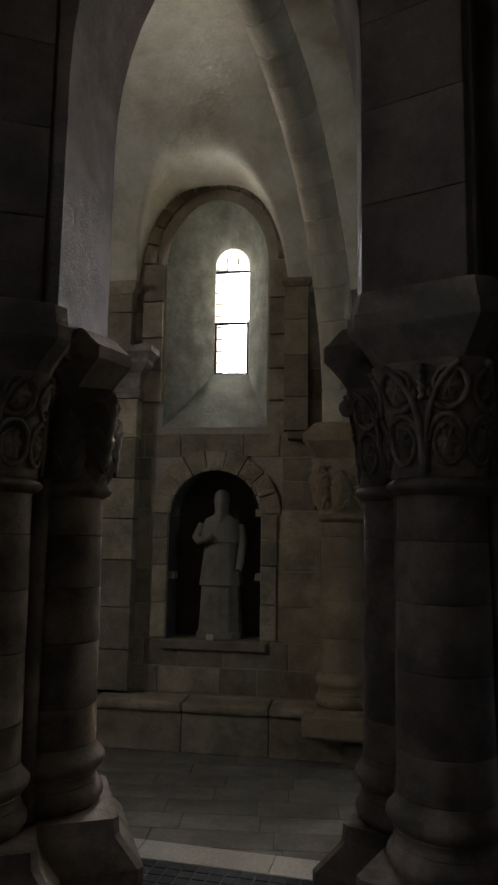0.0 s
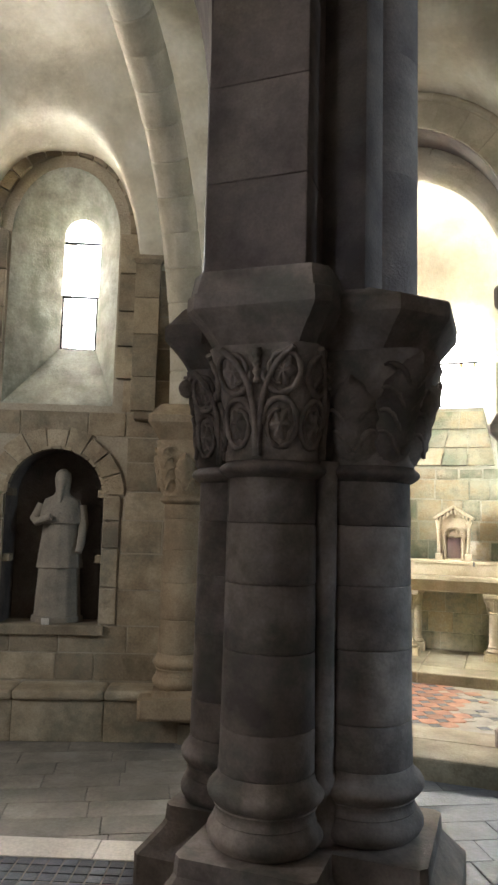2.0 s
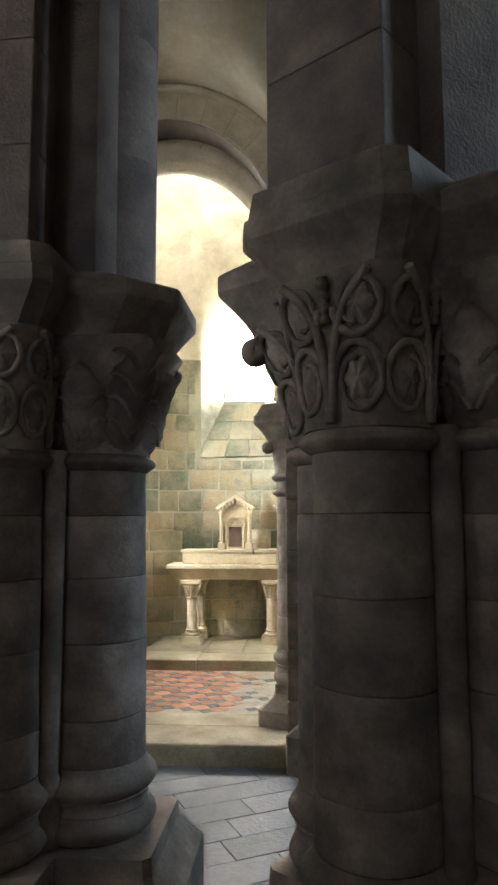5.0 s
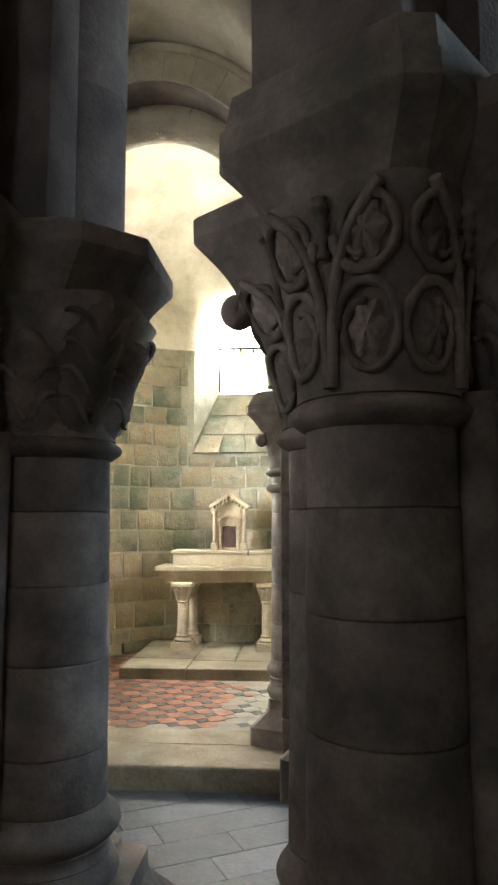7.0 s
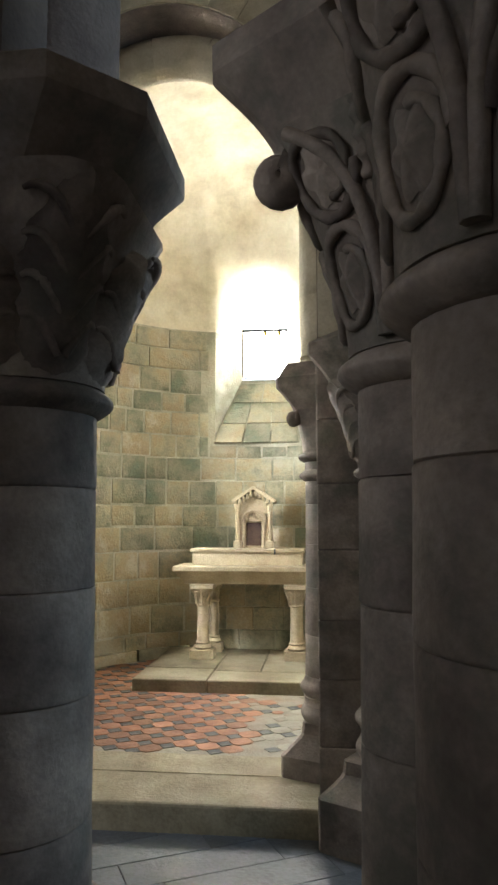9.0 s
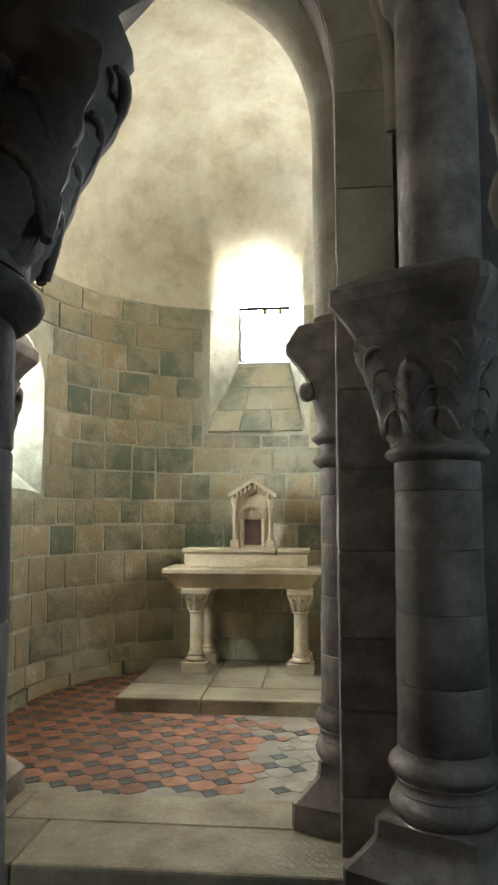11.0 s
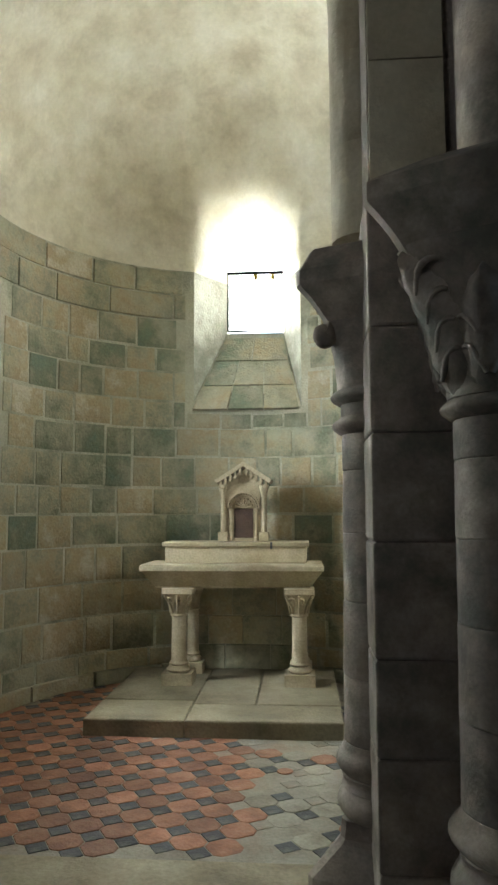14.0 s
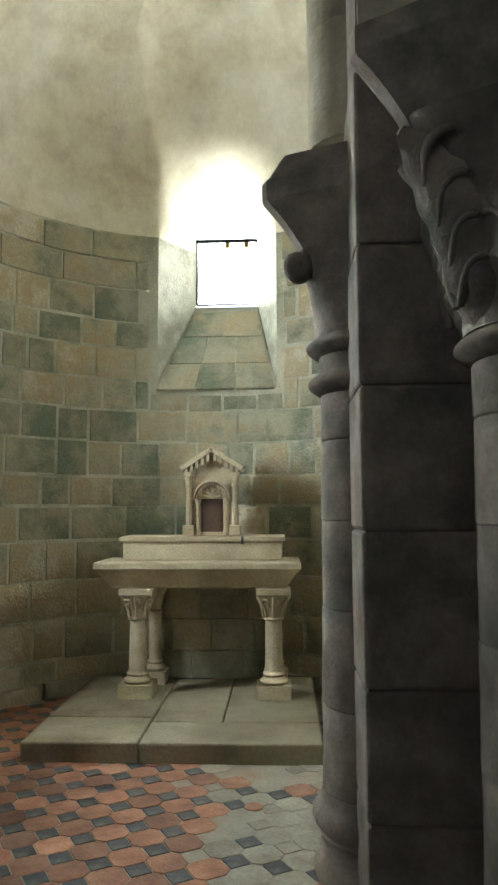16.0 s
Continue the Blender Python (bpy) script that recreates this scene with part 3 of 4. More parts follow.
def scroll_capital(parent, r0, half, z0, z1, faces, mat, size=0.65):
    """Carved bell with stems that curl into leafy scrolls on the given faces (angles)."""
    soft(part("bell", bell(r0, half, z0, z1), mat, parent))
    for fa in faces:
        for s in (-1, 1):
            for k0, ra, rk, way in ((0.30, 0.30, 0.22, -1), (0.76, 0.27, 0.18, 1)):
                pts = [(fa + s * 0.42 + 1.12 * ra * (1 - 0.45 * t * t) * math.cos(th), k0 + 1.05 * rk * (1 - 0.45 * t * t) * math.sin(th)) for t, th in ((u / 33, math.pi * (0.5 - 0.5 * s) + math.pi + s * way * 2 * math.pi * 1.25 * u / 33) for u in range(34))]
                bm = tube(bmesh.new(), [on_bell(a, min(1, max(0.02, k)), r0, half, z0, z1, 0.006) for a, k in pts], 0.015, 7, lambda t: 1 + 0.18 * math.sin(t * 60) - 0.35 * t)
                soft(part("scroll", bm, mat, parent), 1.4)
                bm = bmesh.new()
                rows = []
                for q in range(5):
                    rr = 0.02 + 0.98 * q / 4
                    rows.append([bm.verts.new(on_bell(fa + s * 0.42 + 0.19 * rr * (1 + 0.14 * math.cos(6 * th)) * math.cos(th), min(1, k0 + 0.135 * rr * (1 + 0.14 * math.cos(6 * th)) * math.sin(th)), r0, half, z0, z1, 0.020 - 0.017 * rr * rr + 0.005 * math.cos(6 * th) * rr * (1.4 - rr))) for th in (2 * math.pi * u / 28 for u in range(28))])
                for p, w in zip(rows, rows[1:]):
                    for u in range(28):
                        bm.faces.new((p[u], p[(u + 1) % 28], w[(u + 1) % 28], w[u]))
                bm.faces.new(rows[0])
                soft(part("rosette", bm, mat, parent), 1.4)
            stem = [(fa + s * (0.02 + 0.10 * t + 0.45 * t ** 4), 0.03 + 0.93 * t) for t in (i / 14 for i in range(15))]
            soft(part("stem", tube(bmesh.new(), [on_bell(a, k, r0, half, z0, z1, 0.010) for a, k in stem], 0.016, 7), mat, parent), 1.4)
        bud = [on_bell(fa, 0.66 + 0.3 * i / 20, r0, half, z0, z1, 0.012) for i in range(21)]
        soft(part("bud", tube(bmesh.new(), bud, 0.020, 7, lambda t: 0.75 + 0.3 * t + 0.22 * math.sin(t * 25)), mat, parent), 1.4)
    if size:
        volutes(parent, r0, half, z0, z1, mat, size)


def leaf(bm, a, r0, half, z0, z1, width, k0, k1, lean, curl=0.06):
    """A broad lobed leaf on the bell, its tip curling outward."""
    n, m = 26, 8
    rows = []
    for i in range(n + 1):
        t = i / n
        k = k0 + (k1 - k0) * t
        w = width * (0.50 + 0.65 * math.sin(math.pi * min(1, 0.15 + 0.8 * t))) * (1 - 0.6 * t ** 5) * (1 + 0.05 * math.sin(t * 34))
        row = []
        for j in range(m + 1):
            s = j / m * 2 - 1
            o = (0.056 * (1 - s * s) * min(1.0, 5 * t) + curl * t ** 4) * (1 - t ** 10) - 0.010 + 0.010 * math.cos(t * 34 - abs(s) * 7) * (0.3 + 0.7 * abs(s)) + (0.012 if j == m // 2 else 0.0)
            row.append(bm.verts.new(on_bell(a + lean * t * t + s * w, min(1, max(0.0, k - 0.05 * abs(s))), r0, half, z0, z1, o)))
        rows.append(row)
    for p, q in zip(rows, rows[1:]):
        for j in range(m):
            bm.faces.new((p[j], p[j + 1], q[j + 1], q[j]))
    return bm


def leaf_capital(parent, r0, half, z0, z1, mat, corners=False):
    soft(part("bell", bell(r0, half, z0, z1), mat, parent))
    for i in range(8):
        a = math.pi / 4 * i
        bm = bmesh.new()
        big = i % 2
        leaf(bm, a, r0, half, z0, z1, 0.42, 0.02, 0.99 if big else 0.80, 0.0, 0.02 if big else 0.045)
        soft(part("leaf", bm, mat, parent), 1.2)
        for q in range(4 if big else 2):
            for s in (-1, 1):
                kk = 0.10 + 0.19 * q
                pts = [on_bell(a + s * (0.03 + 0.34 * t), kk + 0.20 * math.sin(1.9 * t) , r0, half, z0, z1, 0.040 - 0.022 * t) for t in (w / 8 for w in range(9))]
                soft(part("leaflet", tube(bmesh.new(), pts, 0.019, 6, lambda t: 0.55 + 0.9 * t - 1.1 * t * t), mat, parent), 1.4)
    if corners:
        volutes(parent, r0, half, z0, z1, mat)


def base(parent, cx, cy, r, z1, mat, plinth=0.45, foot=0.0):
    """Moulded base on a spurred plinth, its shaft beginning at z1."""
    k = r / 0.2
    prof = [(r + 0.012, z1), (r + 0.02, z1 - 0.02)]
    prof += [((0.225 + 0.035 * math.sin(math.pi * i / 8)) * k, z1 - 0.03 - 0.10 * i / 8) for i in range(9)]
    prof += [((0.215 - 0.01 * math.sin(math.pi * i / 4)) * k + 0.015, z1 - 0.135 - 0.05 * i / 4) for i in range(5)]
    prof += [((0.225 + 0.032 * math.sin(math.pi * i / 8)) * k, z1 - 0.19 - 0.11 * i / 8) for i in range(9)]
    soft(part("base_moulding", lathe(prof, 32, cx, cy), mat, parent), 0.9)
    zt = z1 - 0.30
    lv = [(plinth - 0.11, zt), (plinth - 0.105, zt - 0.07)] + [(plinth - 0.10 * math.cos(math.pi / 2 * i / 5), zt - 0.08 - 0.10 * (1 - math.cos(math.pi / 2 * i / 5)) - 0.02 * i / 5) for i in range(6)]
    lv += [(plinth, zt - 0.22), (plinth, foot)]
    part("plinth", squares(lv, cx, cy, 0.03), mat, parent)


def abacus(parent, cx, cy, half, mat, top=ABA, up=0.22, chip=0.03):
    """Tall impost block flaring upward, its corners cut, a weathered slope on top."""
    lv = [(half - 0.11 + 0.11 * (i / 7) ** 1.5, top - 0.40 + 0.215 * i / 7) for i in range(8)]
    lv += [(half + 0.004, top - 0.175), (half + 0.004, top - 0.11), (half - 0.006, top - 0.10), (up + 0.02, top - 0.008), (up, top)]
    bm = squares(lv, cx, cy, chip)
    for v in bm.verts:
        v.co += 0.005 * noise.noise_vector(v.co * 6.0 + Vector((half * 9, 0, 0)))
    soft(part("abacus", bm, mat, parent), 0.35)


def shaft_stack(parent, cx, cy, kind, seed, r=SHAFT, foot=0.0, z1=0.88, ring=RING, half=0.33, mat=None, plinth=0.44, faces=(-90,), top=ABA, size=0.65, chip=0.03, up=0.22):
    mat = mat or PIER
    sh = empty("shaft")
    sh.parent = parent
    drums(sh, r, z1, ring - 0.03, 5, cx, cy, mat, seed)
    prof = [(r, ring - 0.035)] + [(r + 0.012 + 0.035 * math.sin(math.pi * i / 8), ring - 0.03 + 0.07 * i / 8) for i in range(9)] + [(r + 0.01, ring + 0.045)]
    soft(part("ring", lathe(prof, 32, cx, cy), mat, sh), 0.9)
    cap = empty("capital", pose(cx, cy, 0))
    cap.parent = parent
    if kind == "scroll":
        scroll_capital(cap, r + 0.02, half - 0.07, ring + 0.04, top - 0.33, [radians(f) for f in faces], mat, size)
    elif kind == "plain":
        soft(part("bell", bell(r + 0.02, half - 0.08, ring + 0.14, top - 0.33), mat, cap))
        volutes(cap, r + 0.02, half - 0.08, ring + 0.14, top - 0.33, mat, 0.75)
    else:
        leaf_capital(cap, r + 0.02, half - 0.06, ring + 0.04, top - 0.33, mat)
    abacus(parent, cx, cy, half, mat, top, up, chip)
    base(parent, cx, cy, r, z1, mat, plinth, foot)


def pier(left=(-0.34, 0.02, 0.30, 0.65), right=0.40):
    p = empty("pier")
    bm = bmesh.new()
    lv = [(0.26, 0.0), (0.26, ABA)]
    squares(lv, 0, 0, 0.05, bm)
    part("core", bm, PIER, p)
    shaft_stack(p, 0, -0.38, "scroll", 1, faces=(-90, -178, -2), plinth=0.41, size=0.0, chip=0.06, up=0.29)
    shaft_stack(p, 0.36, -0.07, "leaf", 2, r=0.22, half=right, chip=0.19)
    for ax, ay in ((0.235, -0.305), (-0.225, -0.235), (0.225, 0.235), (-0.225, 0.235)):
        soft(part("angle_shaft", lathe([(0.06, 0.56), (0.06, 0.86), (0.05, 0.88), (0.05, RING + 0.02), (0.06, RING + 0.05)], 14, ax, ay), PIER, p), 0.9)
    shaft_stack(p, left[0], left[1], "scroll", 3, r=0.18, half=left[2], plinth=0.34, faces=(180, 90, -90), size=left[3])
    shaft_stack(p, 0, 0.38, "leaf", 4, r=0.19)
    part("upper_core", squares([(0.27, 2.72), (0.27, 6.9)], 0, 0, 0.04), PIERDARK, p)
    for i, (a, b) in enumerate(((ABA - 0.05, 3.52), (3.52, 4.0), (4.0, 4.46), (4.46, 5.0), (5.0, 5.6), (5.6, 6.6))):
        bm = bmesh.new()
        box(bm, -0.30, -0.56, a + 0.001, 0.19, -0.05, b - 0.001, 0.007)
        part("pier_block", bm, PIERDARK, p)
    return tagged(p, "clustered limestone pier with four shafts and carved capitals", "pier", "piers round the choir")


pier_a = pier(right=0.42)
pier_a.matrix_basis = pose(-0.27, -6.07, 0)
pier_b = pier((-0.38, 0.0, 0.37, 0.85))
pier_b.matrix_basis = pose(1.51, -6.67, 0, 0, 0, -37)
pier_c = pier(right=0.32)
pier_c.matrix_basis = pose(-2.53, -7.07, 0, 0, 0, 49)
# unseen piers added under loose arch ends; first keeps west light off pier_b
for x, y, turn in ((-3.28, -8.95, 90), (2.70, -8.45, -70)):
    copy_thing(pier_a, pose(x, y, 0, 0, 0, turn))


# ---------------- arcade arches ----------------
def arcade(name, x0, y0, x1, y1, inset0, inset1, spring, rise, thick, label):
    d = math.hypot(x1 - x0, y1 - y0)
    c, half = (inset0 + d - inset1) / 2, (d - inset0 - inset1) / 2
    out = [(d, 2.84), (d, 7.2), (0, 7.2), (0, 2.84)] + [(x, z) for x, z in reversed(arch_outline(c, half, 2.84, spring, rise, 20))]
    ob = part(name, prism(out, -thick / 2, thick / 2), PIERDARK)
    ob.matrix_basis = pose(x0, y0, 0, 0, 0, math.degrees(math.atan2(y1 - y0, x1 - x0)))
    return tagged(ob, label, "arch", kind="structure")


arcade("arch_1", -2.51, -7.09, -0.27, -6.07, 0.47, 0.505, 4.3, 1.45, 0.76, "dark stone arcade arch between two piers")
arcade("arch_2", -0.27, -6.07, 1.51, -6.67, 0.50, 0.50, 4.75, 0.45, 0.40, "dark stilted stone arcade arch between two piers")
arcade("arch_3", 1.51, -6.67, 2.62, -8.4, 0.40, 0.40, 4.2, 0.6, 0.46, "dark stone arcade arch beside the choir")
arcade("arch_4", -3.24, -9.04, -2.51, -7.09, 0.40, 0.40, 4.2, 0.6, 0.46, "dark stone arcade arch beside the choir")


def roll_arch(name, a, b, z0, spring, r, mat, label, rise=None):
    """Round moulding that climbs from a, crosses over and comes down at b, in drums."""
    th = tagged(empty(name), label, "arch", kind="structure")
    A, B = Vector((*a, 0)), Vector((*b, 0))
    mid, h = (A + B) / 2, (B - A).length / 2
    rise = rise or h
    pts = [A + Vector((0, 0, z0 + (spring - z0) * i / 8)) for i in range(8)]
    pts += [mid + (A - mid) * math.cos(math.pi * i / 24) + Vector((0, 0, spring + rise * math.sin(math.pi * i / 24))) for i in range(25)]
    pts += [B + Vector((0, 0, spring - (spring - z0) * i / 8)) for i in range(1, 9)]
    for i in range(0, len(pts) - 1, 3):
        seg = pts[i : i + 4]
        if len(seg) > 1:
            bm = bmesh.new()
            tube(bm, seg, r + 0.003 * math.sin(i * 2.3), 20)
            soft(part("voussoir", bm, mat, th))
    return th


roll_arch("arch_roll", (0.13, -6.07), (1.21, -6.44), ABA - 0.02, 4.7, 0.205, PIERDARK, "round soffit moulding of the narrow arcade arch")

# ---------------- engaged columns of the chapel mouth ----------------
def engaged(name, x, y, turn, label, foot=FLOOR, z1=0.80, r=0.17, ring=2.14, half=0.29, plinth=0.36, double=False, top=3.02, mat=None, kind="leaf"):
    p = tagged(empty(name, pose(x, y, 0, 0, 0, turn)), label, "column", "columns of the chapel mouth")
    shaft_stack(p, 0, 0, kind, 5, r=r, foot=foot, z1=z1, ring=ring, half=half, plinth=plinth, top=top, mat=mat)
    if double:
        prof = [(r + 0.006, ring + 0.02), (r + 0.006, ring + 0.10)] + [(r + 0.022 + 0.03 * math.sin(math.pi * i / 8), ring + 0.105 + 0.06 * i / 8) for i in range(9)] + [(r + 0.02, ring + 0.17)]
        soft(part("upper_ring", lathe(prof, 32), mat or PIER, p), 0.9)
    return p


engaged("engaged_column", 0.97, -3.02, -22, "weathered limestone column with leaf capital at the chapel arch", ring=2.15, double=True, half=0.285, r=0.165, plinth=0.27, top=2.94, kind="plain")
engaged("engaged_column", 1.36, -3.68, -30, "limestone column with carved leaf capital beside the chapel step", foot=0.0, z1=0.78, ring=2.13, half=0.385, r=0.20, plinth=0.36)
engaged("engaged_column", -1.34, -3.02, 0, "limestone column with leaf capital at the chapel arch", ring=2.06, half=0.30, r=0.165, plinth=0.30)
# column on the bench, its warm lighting carried by the stone colour
engaged("engaged_column", -2.02, -3.62, 22, "limestone column with leaf capital standing on the bench, warm light in its colour", foot=0.43, z1=0.78, ring=2.12, half=0.33, r=0.185, plinth=0.33, mat=WARMLIT, top=2.98)

# jamb behind the columns, in blocks
jamb = tagged(empty("jamb"), "squared limestone jamb of the chapel arch", "jamb", kind="structure")
_z = [0.0, 0.45, 0.86, 1.22, 1.66, 2.08, 2.5, 3.04]
for a, b in zip(_z, _z[1:]):
    bm = bmesh.new()
    box(bm, 0.888, -3.462, a + 0.002, 1.62, -2.81, b - 0.002, 0.012)
    part("jamb_block", bm, PIER, jamb)
for a, b in zip([3.04, 3.5, 3.95, 4.4, 4.9], [3.5, 3.95, 4.4, 4.9, 5.5]):
    bm = bmesh.new()
    box(bm, 0.93, -3.35, a + 0.002, 1.6, -2.81, b - 0.002, 0.008)
    part("jamb_block", bm, PIER, jamb)

# chapel arch: soffit roll and archivolt of wedge stones
def arch_stones(name, cx, half, spring, rise, depth, y0, y1, n, mat, label, feet=None):
    th = tagged(empty(name), label, "arch", kind="structure")
    for i in range(n):
        a0, a1 = math.pi * i / n + 0.0012, math.pi * (i + 1) / n - 0.0012
        inn = [(cx + half * math.cos(a0 + (a1 - a0) * k / 3), spring + rise * math.sin(a0 + (a1 - a0) * k / 3)) for k in range(4)]
        out = [(cx + (half + depth) * math.cos(a0 + (a1 - a0) * k / 3), spring + (rise + depth) * math.sin(a0 + (a1 - a0) * k / 3)) for k in range(3, -1, -1)]
        part("voussoir", prism(inn + out, y0, y1), mat, th)
    for z0, z1 in feet or ():
        for s in (-1, 1):
            bm = bmesh.new()
            xs = sorted((cx + s * half, cx + s * (half + depth)))
            box(bm, xs[0], y0, z0 + 0.003, xs[1], y1, z1 - 0.003)
            part("voussoir", bm, mat, th)
    return th


arch_stones("chapel_arch", -0.17, 1.075, 4.15, 1.345, 0.30, -3.47, -3.2, 15, ARCHST, "round arch of wedge stones over the chapel mouth", ((3.04, 3.6), (3.6, 4.15)))
roll_arch("chapel_arch_roll", (0.93, -3.02), (-1.27, -3.02), 3.0, 4.15, 0.16, ARCHST, "round moulding under the chapel arch", 1.22)
roll_arch("chapel_label_roll", (1.21, -3.47), (-1.55, -3.47), 3.9, 4.15, 0.04, ARCHST, "thin moulding round the chapel arch", 1.63)

# upper respond over the outer column
bm = bmesh.new()
lathe([(0.20, ABA - 0.03), (0.20, 5.6)], 24, 1.40, -3.70, bm)
soft(tagged(part("respond", bm, PIER), "round respond shaft rising to the vault", "shaft", kind="structure"))


# ---------------- vault ribs ----------------
def rib(name, a, b, z0, z1, r, label, n=14):
    th = tagged(empty(name), label, "rib", kind="structure")
    A, B = Vector(a), Vector(b)
    pts = []
    for i in range(3 * n + 1):
        t = math.pi / 2 * i / (3 * n)
        f = 1 - math.cos(t)
        pts.append((A.x + (B.x - A.x) * f, A.y + (B.y - A.y) * f, z0 + (z1 - z0) * math.sin(t)))
    for i in range(0, 3 * n, 3):
        A3, B3 = Vector(pts[i]), Vector(pts[i + 3])
        seg = [A3, A3.lerp(Vector(pts[i + 1]), 0.14)] + [Vector(q) for q in pts[i + 1 : i + 3]] + [B3.lerp(Vector(pts[i + 2]), 0.14), B3]
        bm = tube(bmesh.new(), seg, r + 0.004 * math.sin(i * 1.7), 20, lambda t: 0.945 if t in (0.0, 1.0) else 1.0)
        soft(part("rib_stone", bm, ARCHST, th), 0.5)
    return th


rib("vault_rib", (-2.02, -3.66), (-1.72, -6.1), 2.98, 5.86, 0.165, "thick round vault rib of jointed stones")
rib("vault_rib", (1.40, -3.72), (1.5, -6.2), 4.6, 5.6, 0.135, "thick round vault rib of jointed stones")

# ---------------- step, platform, altar ----------------
step = tagged(empty("chapel_step"), "worn limestone threshold step of the chapel", "step", kind="structure")
for x0, x1 in ((-2.0, -0.72), (-0.72, 1.06)):
    bm = bmesh.new()
    box(bm, x0 + 0.002, -3.68 + 0.006 * math.sin(x0 * 9), -0.05, x1 - 0.002, -3.16, FLOOR, 0.018)
    part("step_stone", bm, STEP, step)
for x0, x1 in ((-2.0, -0.95), (-0.95, 1.06)):
    bm = bmesh.new()
    box(bm, x0 + 0.002, -3.157, 0.0, x1 - 0.002, -2.775, FLOOR - 0.002, 0.006)
    part("border_slab", bm, STEP, step)

plat = tagged(empty("altar_platform"), "low limestone platform under the altar, its edge chipped", "platform")
for x0, x1, y0, y1 in ((-0.985, -0.24, -1.0, -0.45), (-0.24, 0.91, -1.0, -0.55), (-0.985, -0.24, -0.45, 0.75), (-0.24, 0.25, -0.55, 0.75), (0.25, 0.91, -0.55, 0.75)):
    bm = bmesh.new()
    box(bm, x0 + 0.0015, y0 + 0.0015, 0.10, x1 - 0.0015, y1 - 0.0015, 0.285, 0.014)
    part("platform_slab", bm, STEP, plat)

altar = tagged(empty("altar"), "pale limestone altar table on small carved columns", "altar")
bm = bmesh.new()
sec = [(0.0, 1.245), (0.0, 1.30), (0.012, 1.312), (0.60, 1.312), (0.60, 1.245)]
lv = [(0.8, 0.0, 1.312), (0.805, -0.006, 1.30), (0.805, -0.006, 1.262), (0.79, 0.01, 1.25), (0.70, 0.10, 1.13), (0.69, 0.11, 1.12), (0.69, 0.11, 1.105)]
loft([[(-h, y, z), (h, y, z), (h, 0.62, z), (-h, 0.62, z)] for h, y, z in lv], bm)
part("table_slab", bm, ALTAR, altar)
bm = bmesh.new()
box(bm, -0.62, 0.22, 1.314, 0.66, 0.66, 1.47, 0.006)
part("gradine", bm, ALTAR, altar)
bm = bmesh.new()
box(bm, -0.645, 0.20, 1.462, 0.685, 0.66, 1.502, 0.006)
part("gradine_cap", bm, ALTAR, altar)


def little_column(parent, x, y, z0, z1, r, plinth, carved=True):
    p = empty("altar_column", pose(x, y, 0))
    p.parent = parent
    h = z1 - z0
    prof = [(r * 1.45, z0 + h * 0.12)] + [(r * (1.35 + 0.22 * math.sin(math.pi * i / 6)), z0 + h * (0.12 + 0.05 * i / 6)) for i in range(7)]
    prof += [(r * 1.2, z0 + h * 0.185)] + [(r * (1.12 + 0.16 * math.sin(math.pi * i / 6)), z0 + h * (0.19 + 0.035 * i / 6)) for i in range(7)]
    prof += [(r, z0 + h * 0.24), (r * 0.94, z0 + h * 0.70)] + [(r * (1.0 + 0.16 * math.sin(math.pi * i / 6)), z0 + h * (0.70 + 0.03 * i / 6)) for i in range(7)]
    prof += [(r * 0.98, z0 + h * 0.74)]
    soft(part("column_shaft", lathe(prof, 20), ALTAR, p), 0.9)
    part("column_plinth", squares([(plinth, z0), (plinth, z0 + h * 0.12)], 0, 0, 0.006), ALTAR, p)
    bz = (z0 + h * 0.735, z0 + h * 0.93)
    part("column_capital", bell(r, plinth * 0.92, *bz), ALTAR, p)
    if carved:
        for q in range(8):
            a = math.pi / 4 * q
            pts = spiral(a + 0.2, 0.72, 0.30, 0.22, 1.3, 1 if q % 2 else -1, -1.2, 14)
            part("scroll", tube(bmesh.new(), [on_bell(u, min(1, max(0, k)), r, plinth * 0.92, *bz, 0.006) for u, k in pts], 0.011, 5), ALTAR, p)
            part("leaf", tube(bmesh.new(), [on_bell(a, k / 8, r, plinth * 0.92, *bz, 0.008) for k in range(9)], 0.013, 5), ALTAR, p)
    part("column_abacus", squares([(plinth * 0.92, z0 + h * 0.93), (plinth, z0 + h * 0.95), (plinth, z1)], 0, 0, 0.005), ALTAR, p)
    return p


for x in (-0.47, 0.59):
    little_column(altar, x, 0.06 + 0.06, 0.287, 1.106, 0.068, 0.132)
for x in (-0.41, 0.60):
    little_column(altar, x, 0.55, 0.287, 1.106, 0.055, 0.10, False)
bm = bmesh.new()
box(bm, -0.55, 0.68, 0.287, 0.66, 0.80, 1.10)
part("back_panel", bm, MORTAR, altar)
for z0, z1, xs in ((0.287, 0.52, (-0.55, -0.12, 0.31, 0.66)), (0.52, 0.79, (-0.55, -0.28, 0.05, 0.42, 0.66)), (0.79, 1.10, (-0.55, -0.05, 0.37, 0.66))):
    for x0, x1 in zip(xs, xs[1:]):
        bm = bmesh.new()
        box(bm, x0 + 0.004, 0.66, z0 + 0.004, x1 - 0.004, 0.70, z1 - 0.004, 0.006)
        part("back_stone", bm, WALLS[1], altar)

tab = tagged(empty("tabernacle"), "small gabled stone tabernacle with a round arch and dark door", "tabernacle")
TX, TY, TZ = 0.083, 0.40, 1.504
bm = bmesh.new()
box(bm, TX - 0.205, TY, TZ, TX + 0.205, TY + 0.22, TZ + 0.50)
